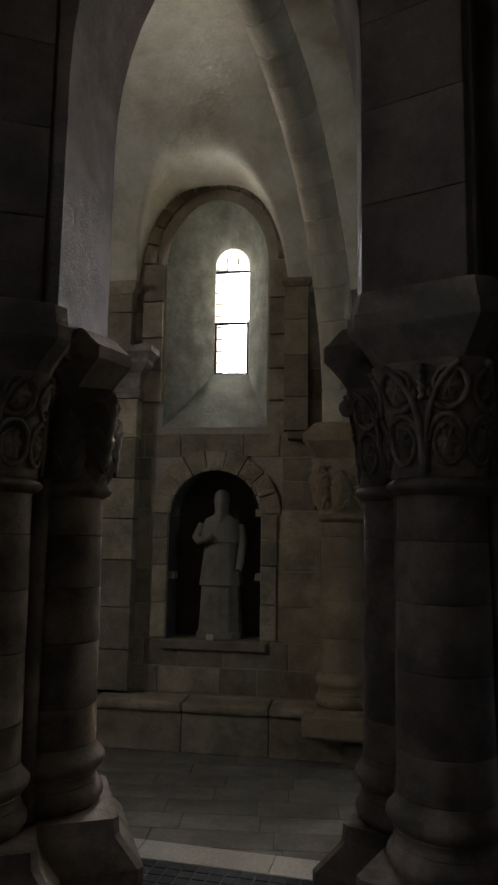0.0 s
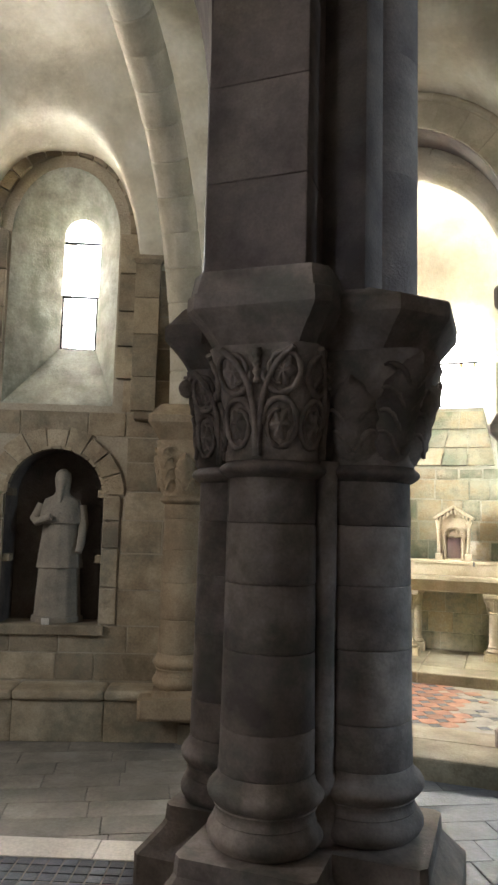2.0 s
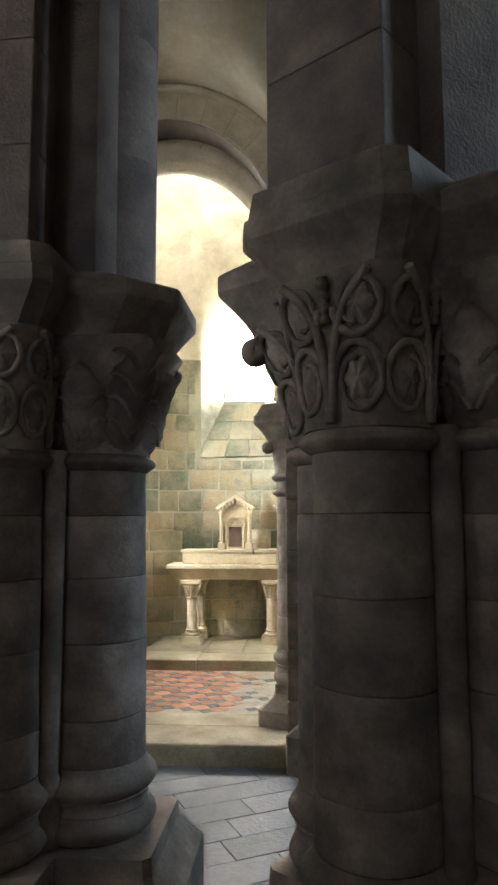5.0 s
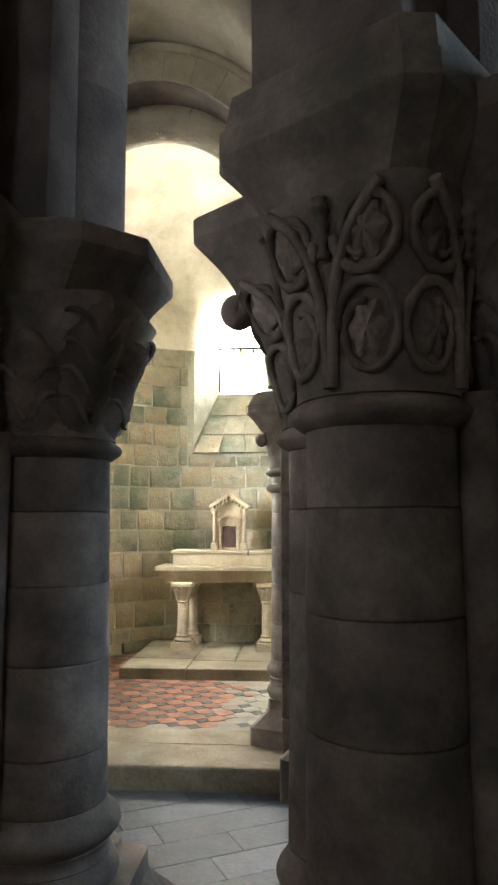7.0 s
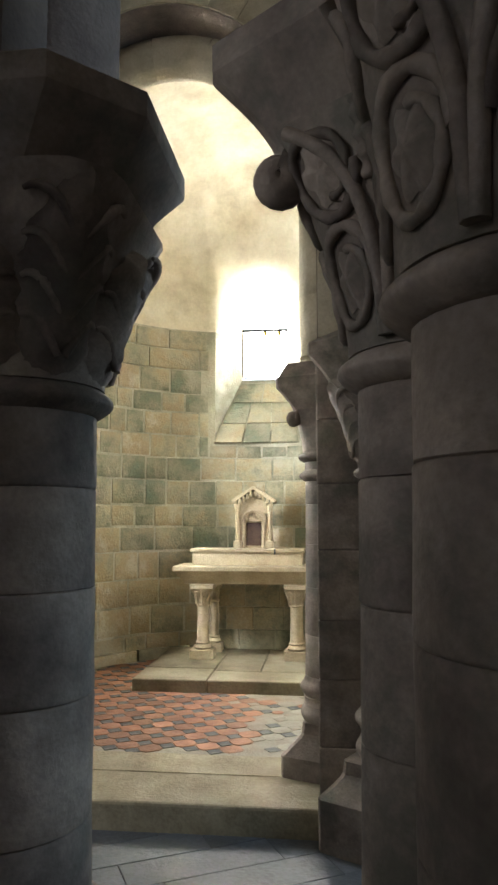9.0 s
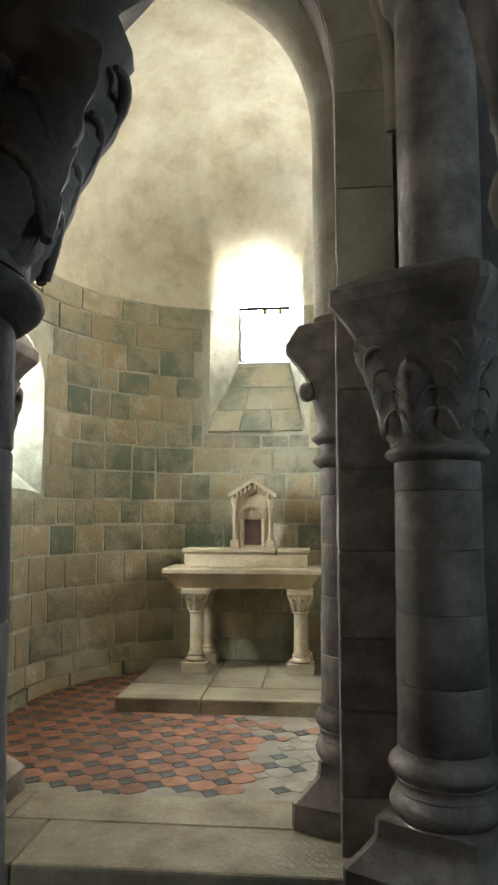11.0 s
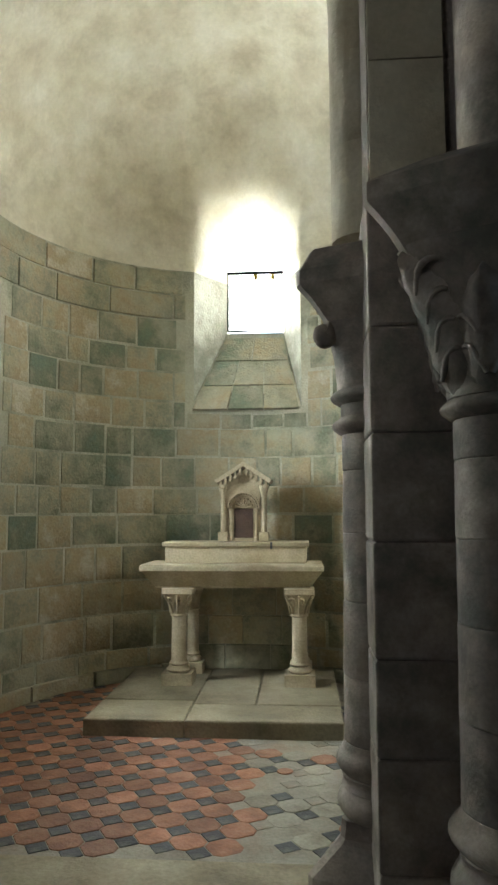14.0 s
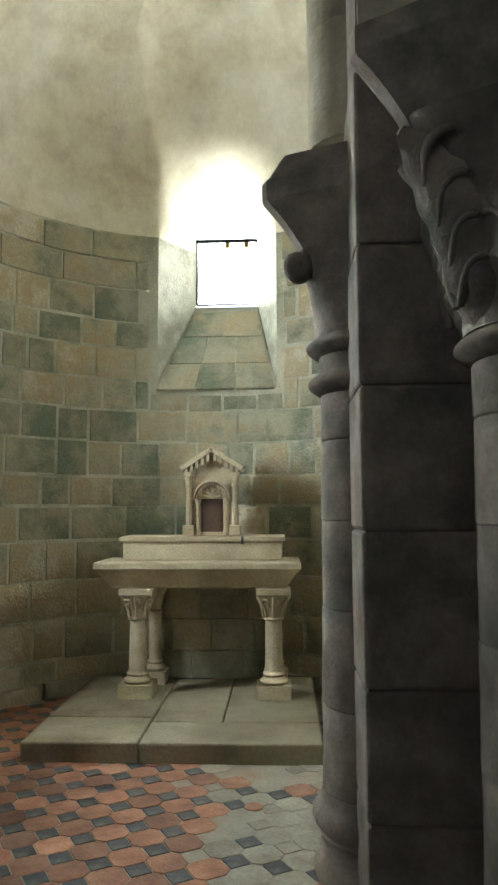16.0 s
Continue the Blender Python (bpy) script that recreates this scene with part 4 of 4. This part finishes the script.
prism([(TX - 0.215, TZ + 0.50), (TX + 0.215, TZ + 0.50), (TX, TZ + 0.66)], TY, TY + 0.22, bm)
part("body", bm, ALTAR, tab)
for s in (-1, 1):
    bm = bmesh.new()
    box(bm, -0.012, -0.075, -0.022, 0.305, 0.25, 0.018, 0.004, pose(TX, TY, TZ + 0.715, 0, 0, 0) @ (pose(0, 0, 0, 0, 33, 0) if s > 0 else pose(0, 0, 0, 0, 0, 180) @ pose(0, -0.175, 0, 0, 33, 0)))
    part("gable_slab", bm, ALTAR, tab)
    for i in range(5):
        bm = bmesh.new()
        f = 0.03 + 0.045 * i
        box(bm, TX + s * f - 0.013, TY - 0.066, TZ + 0.630 - f * 0.65, TX + s * f + 0.013, TY + 0.01, TZ + 0.69 - f * 0.65, 0.004)
        part("dentil", bm, ALTAR, tab)
    x = TX + s * 0.19
    bm = lathe([(0.038, TZ + 0.0), (0.038, TZ + 0.05), (0.031, TZ + 0.06), (0.029, TZ + 0.075), (0.025, TZ + 0.08), (0.024, TZ + 0.40), (0.030, TZ + 0.41), (0.026, TZ + 0.42), (0.040, TZ + 0.485), (0.045, TZ + 0.49), (0.045, TZ + 0.52)], 16, x, TY - 0.025)
    soft(part("colonnette", bm, ALTAR, tab), 0.35)
    x = TX + s * 0.118
    bm = lathe([(0.024, TZ), (0.024, TZ + 0.03), (0.017, TZ + 0.04), (0.016, TZ + 0.25), (0.024, TZ + 0.285), (0.026, TZ + 0.30)], 12, x, TY - 0.012)
    soft(part("inner_colonnette", bm, ALTAR, tab), 0.35)
for k, (r0, r1, d) in enumerate(((0.098, 0.112, -0.02), (0.116, 0.132, -0.045), (0.136, 0.152, -0.06))):
    bm = bmesh.new()
    n = 16
    out = [(TX + r1 * math.cos(math.pi * i / n), TZ + 0.305 + r1 * math.sin(math.pi * i / n)) for i in range(n + 1)]
    inn = [(TX + r0 * math.cos(math.pi * i / n), TZ + 0.305 + r0 * math.sin(math.pi * i / n)) for i in range(n, -1, -1)]
    prism(out + inn, TY + d, TY + 0.01, bm)
    part("arch_moulding", bm, ALTAR, tab)
bm = bmesh.new()
prism([(TX + 0.098 * math.cos(math.pi * i / 14), TZ + 0.305 + 0.098 * math.sin(math.pi * i / 14)) for i in range(15)], TY - 0.006, TY + 0.01, bm)
for i in range(7):
    a = math.pi * (i + 0.5) / 7
    tube(bm, [(TX + 0.02 * math.cos(a), TY - 0.008, TZ + 0.312 + 0.02 * math.sin(a)), (TX + 0.07 * math.cos(a), TY - 0.014, TZ + 0.312 + 0.07 * math.sin(a))], 0.009, 6)
    bmesh.ops.create_icosphere(bm, subdivisions=1, radius=0.014, matrix=Matrix.Translation((TX + 0.076 * math.cos(a), TY - 0.01, TZ + 0.312 + 0.076 * math.sin(a))))
part("tympanum", bm, ALTAR, tab, "carved palmette half round")
for i in range(17):
    a = math.pi * (i + 0.5) / 17
    bm = bmesh.new()
    bmesh.ops.create_icosphere(bm, subdivisions=1, radius=0.0085, matrix=Matrix.Translation((TX + 0.124 * math.cos(a), TY - 0.046, TZ + 0.305 + 0.124 * math.sin(a))))
    part("bead", bm, ALTAR, tab)
for s in (-1, 1):
    bm = bmesh.new()
    box(bm, TX + s * 0.19 - 0.046, TY - 0.07, TZ, TX + s * 0.19 + 0.046, TY + 0.02, TZ + 0.085, 0.006)
    part("colonnette_plinth", bm, ALTAR, tab)
bm = bmesh.new()
box(bm, TX - 0.088, TY - 0.004, TZ + 0.03, TX + 0.088, TY + 0.012, TZ + 0.30, 0.003)
part("door", bm, DOORM, tab, "dark brown door")

# ---------------- bench of the left bay, statue ----------------
bench = tagged(empty("bench", BAY), "low stone bench along the foot of the wall", "bench", kind="structure")
for i, (x0, x1) in enumerate(((-2.0, -1.15), (-1.15, -0.3), (-0.3, 0.5), (0.5, 1.36), (1.36, 1.75))):
    bm = bmesh.new()
    box(bm, x0 + 0.002, -0.33, 0.0, x1 - 0.002, 0.02, 0.355, 0.01)
    part("bench_riser", bm, BAYSTONE, bench)
    bm = bmesh.new()
    box(bm, x0 + 0.002, -0.37, 0.357, x1 - 0.002, 0.0, 0.445, 0.028)
    part("bench_slab", bm, BAYSTONE, bench)


def statue():
    """Robed standing figure of worn stone, one plain solid."""
    bm = bmesh.new()
    rings = [(0.0, 0.235, 0.17), (0.05, 0.235, 0.17), (0.06, 0.215, 0.15), (0.30, 0.20, 0.14), (0.50, 0.19, 0.135), (0.51, 0.215, 0.155), (0.75, 0.185, 0.14), (0.92, 0.17, 0.125), (0.93, 0.215, 0.15), (1.05, 0.205, 0.145), (1.16, 0.165, 0.115), (1.20, 0.085, 0.08), (1.24, 0.066, 0.075), (1.30, 0.075, 0.09), (1.36, 0.08, 0.095), (1.42, 0.07, 0.085), (1.455, 0.03, 0.04)]
    rows = []
    n = 40
    for z, a, b in rings:
        row = []
        for i in range(n):
            t = 2 * math.pi * i / n
            f = 1 + (0.05 * math.sin(t * 11) + 0.02 * math.sin(t * 5 + 1) if z < 0.92 else 0.0)
            row.append(bm.verts.new((a * f * math.cos(t), b * f * math.sin(t), z)))
        rows.append(row)
    for p, q in zip(rows, rows[1:]):
        for i in range(n):
            bm.faces.new((p[i], p[(i + 1) % n], q[(i + 1) % n], q[i]))
    bm.faces.new(rows[0])
    bm.faces.new(rows[-1])
    tube(bm, [(-0.19, 0.0, 1.10), (-0.245, -0.05, 0.97), (-0.20, -0.14, 0.94), (-0.06, -0.17, 0.99)], 0.052, 10, lambda t: 1 - 0.35 * t)
    tube(bm, [(0.19, 0.0, 1.10), (0.225, -0.03, 0.93), (0.215, -0.09, 0.74), (0.20, -0.12, 0.66)], 0.05, 10, lambda t: 1 - 0.35 * t)
    tube(bm, [(0.0, -0.075, 1.29), (0.0, -0.10, 1.20), (0.0, -0.115, 1.13)], 0.04, 8, lambda t: 1 - 0.5 * t)
    ob = part("statue", bm, STATUE)
    soft(ob, 1.0)
    ob.matrix_basis = BAY @ pose(-0.07, 0.20, 0.955)
    return tagged(ob, "weathered stone statue of a robed standing figure in a niche", "statue")


statue()
bm = bmesh.new()
box(bm, -0.60, -0.05, 0.86, 0.42, 0.38, 0.952, 0.012)
nsill = part("niche_sill", bm, BAYSTONE)
nsill.matrix_basis = BAY
tagged(nsill, "projecting stone sill of the statue niche", "sill", kind="structure")
bm = bmesh.new()
box(bm, -0.035, -0.012, 0, 0.035, 0.0, 0.06, 0.004)
note = part("card", bm, WHITE)
note.matrix_basis = BAY @ pose(-0.12, -0.02, 0.953, 12)
tagged(note, "small pale card propped on the niche sill", "card")

# ---------------- ashlar stones ----------------
def on_apse(s):
    """Chapel wall by arc length s from its axis (left negative): place and outward way."""
    q = math.pi / 2 * AR
    if abs(s) <= q:
        a = math.pi / 2 - s / AR
        return Vector((AX + AR * math.cos(a), AY + AR * math.sin(a), 0)), Vector((math.cos(a), math.sin(a), 0))
    d = abs(s) - q
    g = 1 if s > 0 else -1
    return Vector((AX + g * AR, AY - d, 0)), Vector((g, 0, 0))


def apse_stone(s0, s1, z0, z1, proud, mat, clip=None):
    """One curved facing stone with a softened edge."""
    n = max(2, int((s1 - s0) / 0.12) + 1)
    bm = bmesh.new()
    j, e = 0.008 + 0.008 * random.random(), 0.006
    z0, z1 = z0 + random.uniform(-0.009, 0.009), z1 + random.uniform(-0.009, 0.009)
    rows = []
    for z, o, inset in ((z0 + j, -0.004, 0), (z0 + j, proud - 0.003, 0), (z0 + j + e, proud, e), (z1 - j - e, proud, e), (z1 - j, proud - 0.003, 0), (z1 - j, -0.004, 0)):
        row = []
        for i in range(n + 1):
            s = s0 + j + inset * 0.6 + (s1 - s0 - 2 * j - 1.2 * inset) * i / n
            p, w = on_apse(s)
            row.append(bm.verts.new((p.x - w.x * o, p.y - w.y * o, z)))
        rows.append(row)
    for a, b in zip(rows, rows[1:]):
        for i in range(n):
            bm.faces.new((a[i], a[i + 1], b[i + 1], b[i]))
    for k in (0, n):
        bm.faces.new([r[k] for r in rows])
    return soft(part("stone", bm, mat, wall_apse), 0.5)


rnd = random.Random(11)
zs = [FLOOR - 0.05, 0.46, 0.80, 1.12, 1.45, 1.75, 2.02, 2.33, 2.62, 2.90, 3.20, 3.45, 3.75, 4.02, 4.27]
for row, (z0, z1) in enumerate(zip(zs, zs[1:])):
    s = -5.0 + rnd.uniform(0, 0.3)
    top = z0 > 3.7
    while s < 3.4:
        w = rnd.uniform(0.24, 0.50) if not top else rnd.uniform(0.4, 0.75)
        a, b = s, s + w
        s += w
        lo, hi = -0.56, 0.70
        if z1 > 2.83:
            if b > lo and a < hi:
                if a < lo - 0.12:
                    b = lo
                elif b > hi + 0.12:
                    a = hi
                else:
                    continue
        if z1 > 2.07 and z0 < 3.56 and b > 2.62:
            continue
        lo, hi = -3.72, -2.62
        if z1 > 2.07 and z0 < 3.56 and b > lo and a < hi:
            if a < lo - 0.1:
                b = lo
            elif b > hi + 0.1:
                a = hi
            else:
                continue
        if top:
            m = rnd.choice((WALLS[1], WALLS[3], WALLS[3], WALLS[2]))
        elif z0 < 1.4:
            m = rnd.choice((WALLS[4], WALLS[4], WALLS[1], WALLS[3]))
        else:
            m = rnd.choice((WALLS[0], WALLS[0], WALLS[0], WALLS[2], WALLS[2], WALLS[3], WALLS[1]) if z0 > 1.9 else (WALLS[0], WALLS[2], WALLS[3], WALLS[1], WALLS[4]))
        apse_stone(a, b, z0, z1, rnd.uniform(0.003, 0.008) if not top else rnd.uniform(0.014, 0.02), m)
for a, b, m in ((-0.56, -0.20, 3), (-0.20, 0.12, 1), (0.12, 0.45, 0), (0.45, 0.70, 2)):
    apse_stone(a, b, 2.62, 2.785, 0.006, WALLS[m])
# facing of the sloping sill under the axis window
for r, (f0, f1) in enumerate(((0.02, 0.30), (0.31, 0.62), (0.63, 0.93))):
    n = 3 - r // 2
    for q in range(n):
        bm = bmesh.new()
        loops = []
        for lift in (-0.02, 0.008):
            pts = []
            for f, side in ((f0, 0), (f0, 1), (f1, 1), (f1, 0)):
                h = 0.555 - 0.255 * f
                x = 0.06 + 0.075 * f - h + 2 * h * (q + side + (-0.02 if side else 0.02)) / n
                pts.append((x, 0.904 + 0.496 * f - 0.88 * lift, 2.80 + 0.92 * f + 0.475 * lift))
            loops.append(pts)
        loft(loops, bm)
        part("sill_stone", bm, WALLS[(1, 0, 2)[(r + q) % 3]], wall_apse)
# low kerb at the wall foot
for i in range(12):
    s0, s1 = -5.0 + 0.7 * i, -5.0 + 0.7 * (i + 1)
    apse_stone(s0, s1, FLOOR - 0.05, 0.30, 0.06, WALLS[1]).name = "kerb_stone"

# stones of the left bay
def bay_stone(x0, x1, z0, z1, proud, mat=None):
    bm = bmesh.new()
    box(bm, x0 + 0.007, -proud, z0 + 0.007, x1 - 0.007, 0.01, z1 - 0.007, 0.004)
    return part("stone", bm, mat or BAYSTONE, wall_bay)


rnd = random.Random(5)
zs = [0.45, 0.70, 0.95, 1.28, 1.62, 1.93, 2.2, 2.48, 2.72, 2.96, 3.28, 3.6, 3.92, 4.22, 4.52, 4.85]
for z0, z1 in zip(zs, zs[1:]):
    spans = [(-1.85, 1.3)]
    if 0.94 < z1 and z0 < 2.60 and z1 > 0.96:
        half = 0.46 + 0.17 if z1 < 2.2 else 0.66
        spans = [(-1.85, -0.10 - half), (-0.10 + half, 1.3)]
    if z0 > 2.9:
        spans = [(-1.85, -0.13 - 0.62), (-0.13 + 0.62, 1.3)]
    for a, b in spans:
        s = a
        while s < b - 0.02:
            w = min(rnd.uniform(0.34, 0.72), b - s)
            if b - s - w < 0.14:
                w = b - s
            bay_stone(s, s + w, z0, z1, rnd.uniform(0.005, 0.011))
            s += w
# niche jambs, arch stones
for s in (-1, 1):
    for z0, z1 in ((0.96, 1.30), (1.30, 1.66), (1.66, 1.92), (1.92, 2.16)):
        a, b = sorted((-0.10 + s * 0.462, -0.10 + s * 0.625))
        bay_stone(a, b, z0, z1, 0.024)
    for z in (1.52, 2.14):
        bm = bmesh.new()
        a, b = sorted((-0.10 + s * 0.40, -0.10 + s * 0.47))
        box(bm, a, 0.02, z, b, 0.16, z + 0.07, 0.008)
        part("corbel", bm, BAYSTONE, wall_bay)


def ring_stones(cx, half, spring, rise, depth, n, y0, y1, jit=0.0, mat=None):
    r = random.Random(n)
    for i in range(n):
        a0, a1 = math.pi * i / n + 0.012, math.pi * (i + 1) / n - 0.012
        d = depth + r.uniform(-jit, jit)
        inn = [(cx + half * math.cos(a0 + (a1 - a0) * k / 3), spring + rise * math.sin(a0 + (a1 - a0) * k / 3)) for k in range(4)]
        out = [(cx + (half + d) * math.cos(a0 + (a1 - a0) * k / 3), spring + (rise + d) * math.sin(a0 + (a1 - a0) * k / 3)) for k in range(3, -1, -1)]
        part("arch_stone", prism(inn + out, y0, y1), mat or BAYSTONE, wall_bay)


ring_stones(-0.10, 0.462, 2.165, 0.442, 0.19, 9, -0.026, 0.02, 0.02)
ring_stones(-0.10, 0.445, 2.165, 0.425, 0.03, 15, -0.03, 0.05)
ring_stones(-0.13, 0.64, 4.74, 0.80, 0.13, 13, -0.05, 0.0)
for s in (-1, 1):
    for z0, z1 in ((3.28, 3.6), (3.6, 3.95), (3.95, 4.33), (4.33, 4.735)):
        a, b = sorted((-0.13 + s * 0.545, -0.13 + s * 0.77))
        bay_stone(a, b, z0, z1, 0.05)
# pilasters of the bay
pil = tagged(empty("pilaster", BAY), "squared stone pilaster with a small moulded cap", "pilaster", kind="structure")
for x0, x1, y0 in ((0.58, 0.82, -0.10),):
    for z0, z1 in ((2.97, 3.3), (3.3, 3.72), (3.72, 4.08), (4.08, 4.42)):
        bm = bmesh.new()
        box(bm, x0, y0, z0 + 0.002, x1, 0.0, z1 - 0.002, 0.006)
        part("pilaster_block", bm, BAYSTONE, pil)
    part("pilaster_cap", loft([[(x0 - o, y0 - o, z), (x1 + o, y0 - o, z), (x1 + o, 0.0, z), (x0 - o, 0.0, z)] for o, z in ((0.0, 4.422), (0.03, 4.46), (0.03, 4.50))]), BAYSTONE, pil)
pil2 = tagged(empty("pilaster", BAY), "broad stone pilaster with a dark moulded cornice", "pilaster", kind="structure")
for z0, z1 in ((0.47, 0.85), (0.85, 1.25), (1.25, 1.7), (1.7, 2.1), (2.1, 2.5), (2.5, 2.9), (2.9, 3.3)):
    bm = bmesh.new()
    box(bm, -1.6, -0.16, z0 + 0.003, -0.88, 0.0, z1 - 0.003, 0.01)
    part("pilaster_block", bm, BAYSTONE, pil2)
part("cornice", loft([[(-1.62 - o, -0.18 - o, z), (-0.86 + o, -0.18 - o, z), (-0.86 + o, 0.0, z), (-1.62 - o, 0.0, z)] for o, z in ((0.0, 3.3), (0.02, 3.36), (0.0, 3.40), (0.02, 3.55), (0.10, 3.64), (0.10, 3.68), (0.16, 3.74), (0.16, 3.80))]), PIER, pil2)
for z0, z1 in ((3.80, 4.2), (4.2, 4.40)):
    bm = bmesh.new()
    box(bm, -1.6, -0.14, z0 + 0.003, -0.98, 0.0, z1 - 0.003, 0.01)
    part("pilaster_block", bm, BAYSTONE, pil2)
part("pilaster_cap", loft([[(-1.6, -0.14 - o, z), (-0.98 + o, -0.14 - o, z), (-0.98 + o, 0.0, z), (-1.6, 0.0, z)] for o, z in ((0.0, 4.402), (0.05, 4.46), (0.05, 4.52))]), BAYSTONE, pil2)
# ledge over the engaged column
ledge = tagged(empty("impost_ledge", BAY), "chipped stone ledge above the engaged column", "ledge", kind="structure")
bm = bmesh.new()
box(bm, 0.62, -0.14, 2.88, 1.34, 0.0, 2.96, 0.015)
part("ledge_stone", bm, BAYSTONE, ledge)

# ---------------- floor pieces ----------------
# chapel bed and octagon tiles with slate cabochons
bm = bmesh.new()
box(bm, -2.0, -2.78, 0.0, 2.0, 1.1, FLOOR - 0.006)
chapel_floor = part("floor_chapel", bm, PALE)
tagged(chapel_floor, "worn red octagon tiles with dark slate cabochons, patched with mortar", "floor", kind="structure")
rnd = random.Random(3)
P, C, D = 0.192, 0.072, 0.070
_oct = [(C, 0), (P - C, 0), (P, D), (P, P - D), (P - C, P), (C, P), (0, P - D), (0, D)]


def tile_mesh(name, pts, mat, h=0.0032, g=0.0018):
    cx, cy = sum(p[0] for p in pts) / len(pts), sum(p[1] for p in pts) / len(pts)
    bm = bmesh.new()
    lo, hi = [], []
    for x, y in pts:
        d = math.hypot(x - cx, y - cy)
        f, f2 = (d - g) / d, (d - g - 0.003) / d
        lo.append(bm.verts.new((cx + (x - cx) * f, cy + (y - cy) * f, -0.004)))
        hi.append(bm.verts.new((cx + (x - cx) * f2, cy + (y - cy) * f2, h)))
    n = len(lo)
    for i in range(n):
        bm.faces.new((lo[i], lo[(i + 1) % n], hi[(i + 1) % n], hi[i]))
    bm.faces.new(hi)
    bmesh.ops.recalc_face_normals(bm, faces=bm.faces)
    me = bpy.data.meshes.new(name)
    bm.to_mesh(me)
    bm.free()
    me.materials.append(mat)
    return me


_red = tile_mesh("tile", _oct, RED)
_pale = tile_mesh("worn_tile", _oct, PALE)
_dot = tile_mesh("cabochon", [(-C, 0), (0, -D), (C, 0), (0, D)], DOT)
_pdot = tile_mesh("worn_cabochon", [(-C, 0), (0, -D), (C, 0), (0, D)], PALE)
TILES = pose(-0.3, -2.0, FLOOR - 0.006, 0, 0, -14.5)
for i in range(-11, 9):
    for j in range(-7, 17):
        w = TILES @ Vector(((i + 0.5) * P, (j + 0.5) * P, 0))
        if not (-2.68 < w.y and w.x < 1.15 and (w.x - AX) ** 2 + max(0, w.y - AY) ** 2 < (AR - 0.06) ** 2):
            continue
        if -0.95 < w.x < 0.9 and w.y > -0.93:
            continue
        worn = w.x + 0.25 * noise.noise(Vector((w.x * 2.3, w.y * 2.3, 5))) + 0.12 * (w.y + 2) > 0.21
        if worn and rnd.random() < 0.3:
            continue
        ob = new("tile", _pale if worn and rnd.random() < 0.80 else _red)
        ob.parent = chapel_floor
        ob.matrix_basis = TILES @ pose(i * P, j * P, rnd.uniform(-0.0015, 0.001), rnd.uniform(-0.4, 0.4), rnd.uniform(-0.4, 0.4), 0)
        if worn and rnd.random() < 0.15:
            continue
        ob = new("cabochon", _pdot if worn and rnd.random() < 0.15 else _dot)
        ob.parent = chapel_floor
        ob.matrix_basis = TILES @ pose(i * P, j * P, rnd.uniform(-0.001, 0.001))

# ambulatory slabs, laid askew
rnd = random.Random(8)
AMB = pose(0.4, -5.0, -0.012, 0, 0, 28)
for i in range(-11, 10):
    y = i * 0.27
    x = -5.0 + rnd.uniform(0, 0.4)
    while x < 4.0:
        w = rnd.uniform(0.5, 1.0)
        c = AMB @ Vector((x + w / 2, y + 0.135, 0))
        if c.y < -3.35 and c.y > -7.4 and -4.4 < c.x < 3.0 and math.hypot(c.x - CX, c.y - CY) > 3.0:
            bm = bmesh.new()
            box(bm, x + 0.002, y + 0.002, -0.02, x + w - 0.002, y + 0.268, 0.012 + rnd.uniform(-0.002, 0.001), 0.004)
            ob = part("floor_slab", bm, FLAGS if c.x < -0.75 else SLAB, floor)
            ob.matrix_basis = AMB
        x += w
# limestone strip and blue mosaic on the choir side
STR = pose(-2.0, -5.94, 0, 0, 0, 18)
for x0, x1 in ((-1.2, -0.35), (-0.35, 0.5), (0.5, 1.6)):
    bm = bmesh.new()
    box(bm, x0 + 0.002, 0.0, -0.03, x1 - 0.002, 0.25, 0.006, 0.004)
    part("strip_stone", bm, WHITE, floor).matrix_basis = STR
_mo = tile_mesh("mosaic_tile", [(0, 0), (0.085, 0), (0.085, 0.085), (0, 0.085)], MOSAIC, 0.004, 0.004)
for i in range(-14, 20):
    for j in range(1, 10):
        ob = new("mosaic_tile", _mo)
        ob.parent = floor
        ob.matrix_basis = STR @ pose(i * 0.088, -j * 0.088, 0.0)
bm = bmesh.new()
box(bm, -1.4, -2.6, -0.03, 1.9, -0.002, -0.003)
part("mosaic_bed", bm, JOINT, floor).matrix_basis = STR

bm = bmesh.new()
lathe([(0.052, FLOOR - 0.012), (0.052, FLOOR - 0.002), (0.048, FLOOR)], 20, 0.50, -1.61, bm)
part("round_tile", bm, RED, chapel_floor)
bm = bmesh.new()
box(bm, 0.335, 0.194, 1.44, 0.355, 0.21, 1.504, 0.004)
part("chip", bm, DOT, altar, "dark chip in the gradine edge")
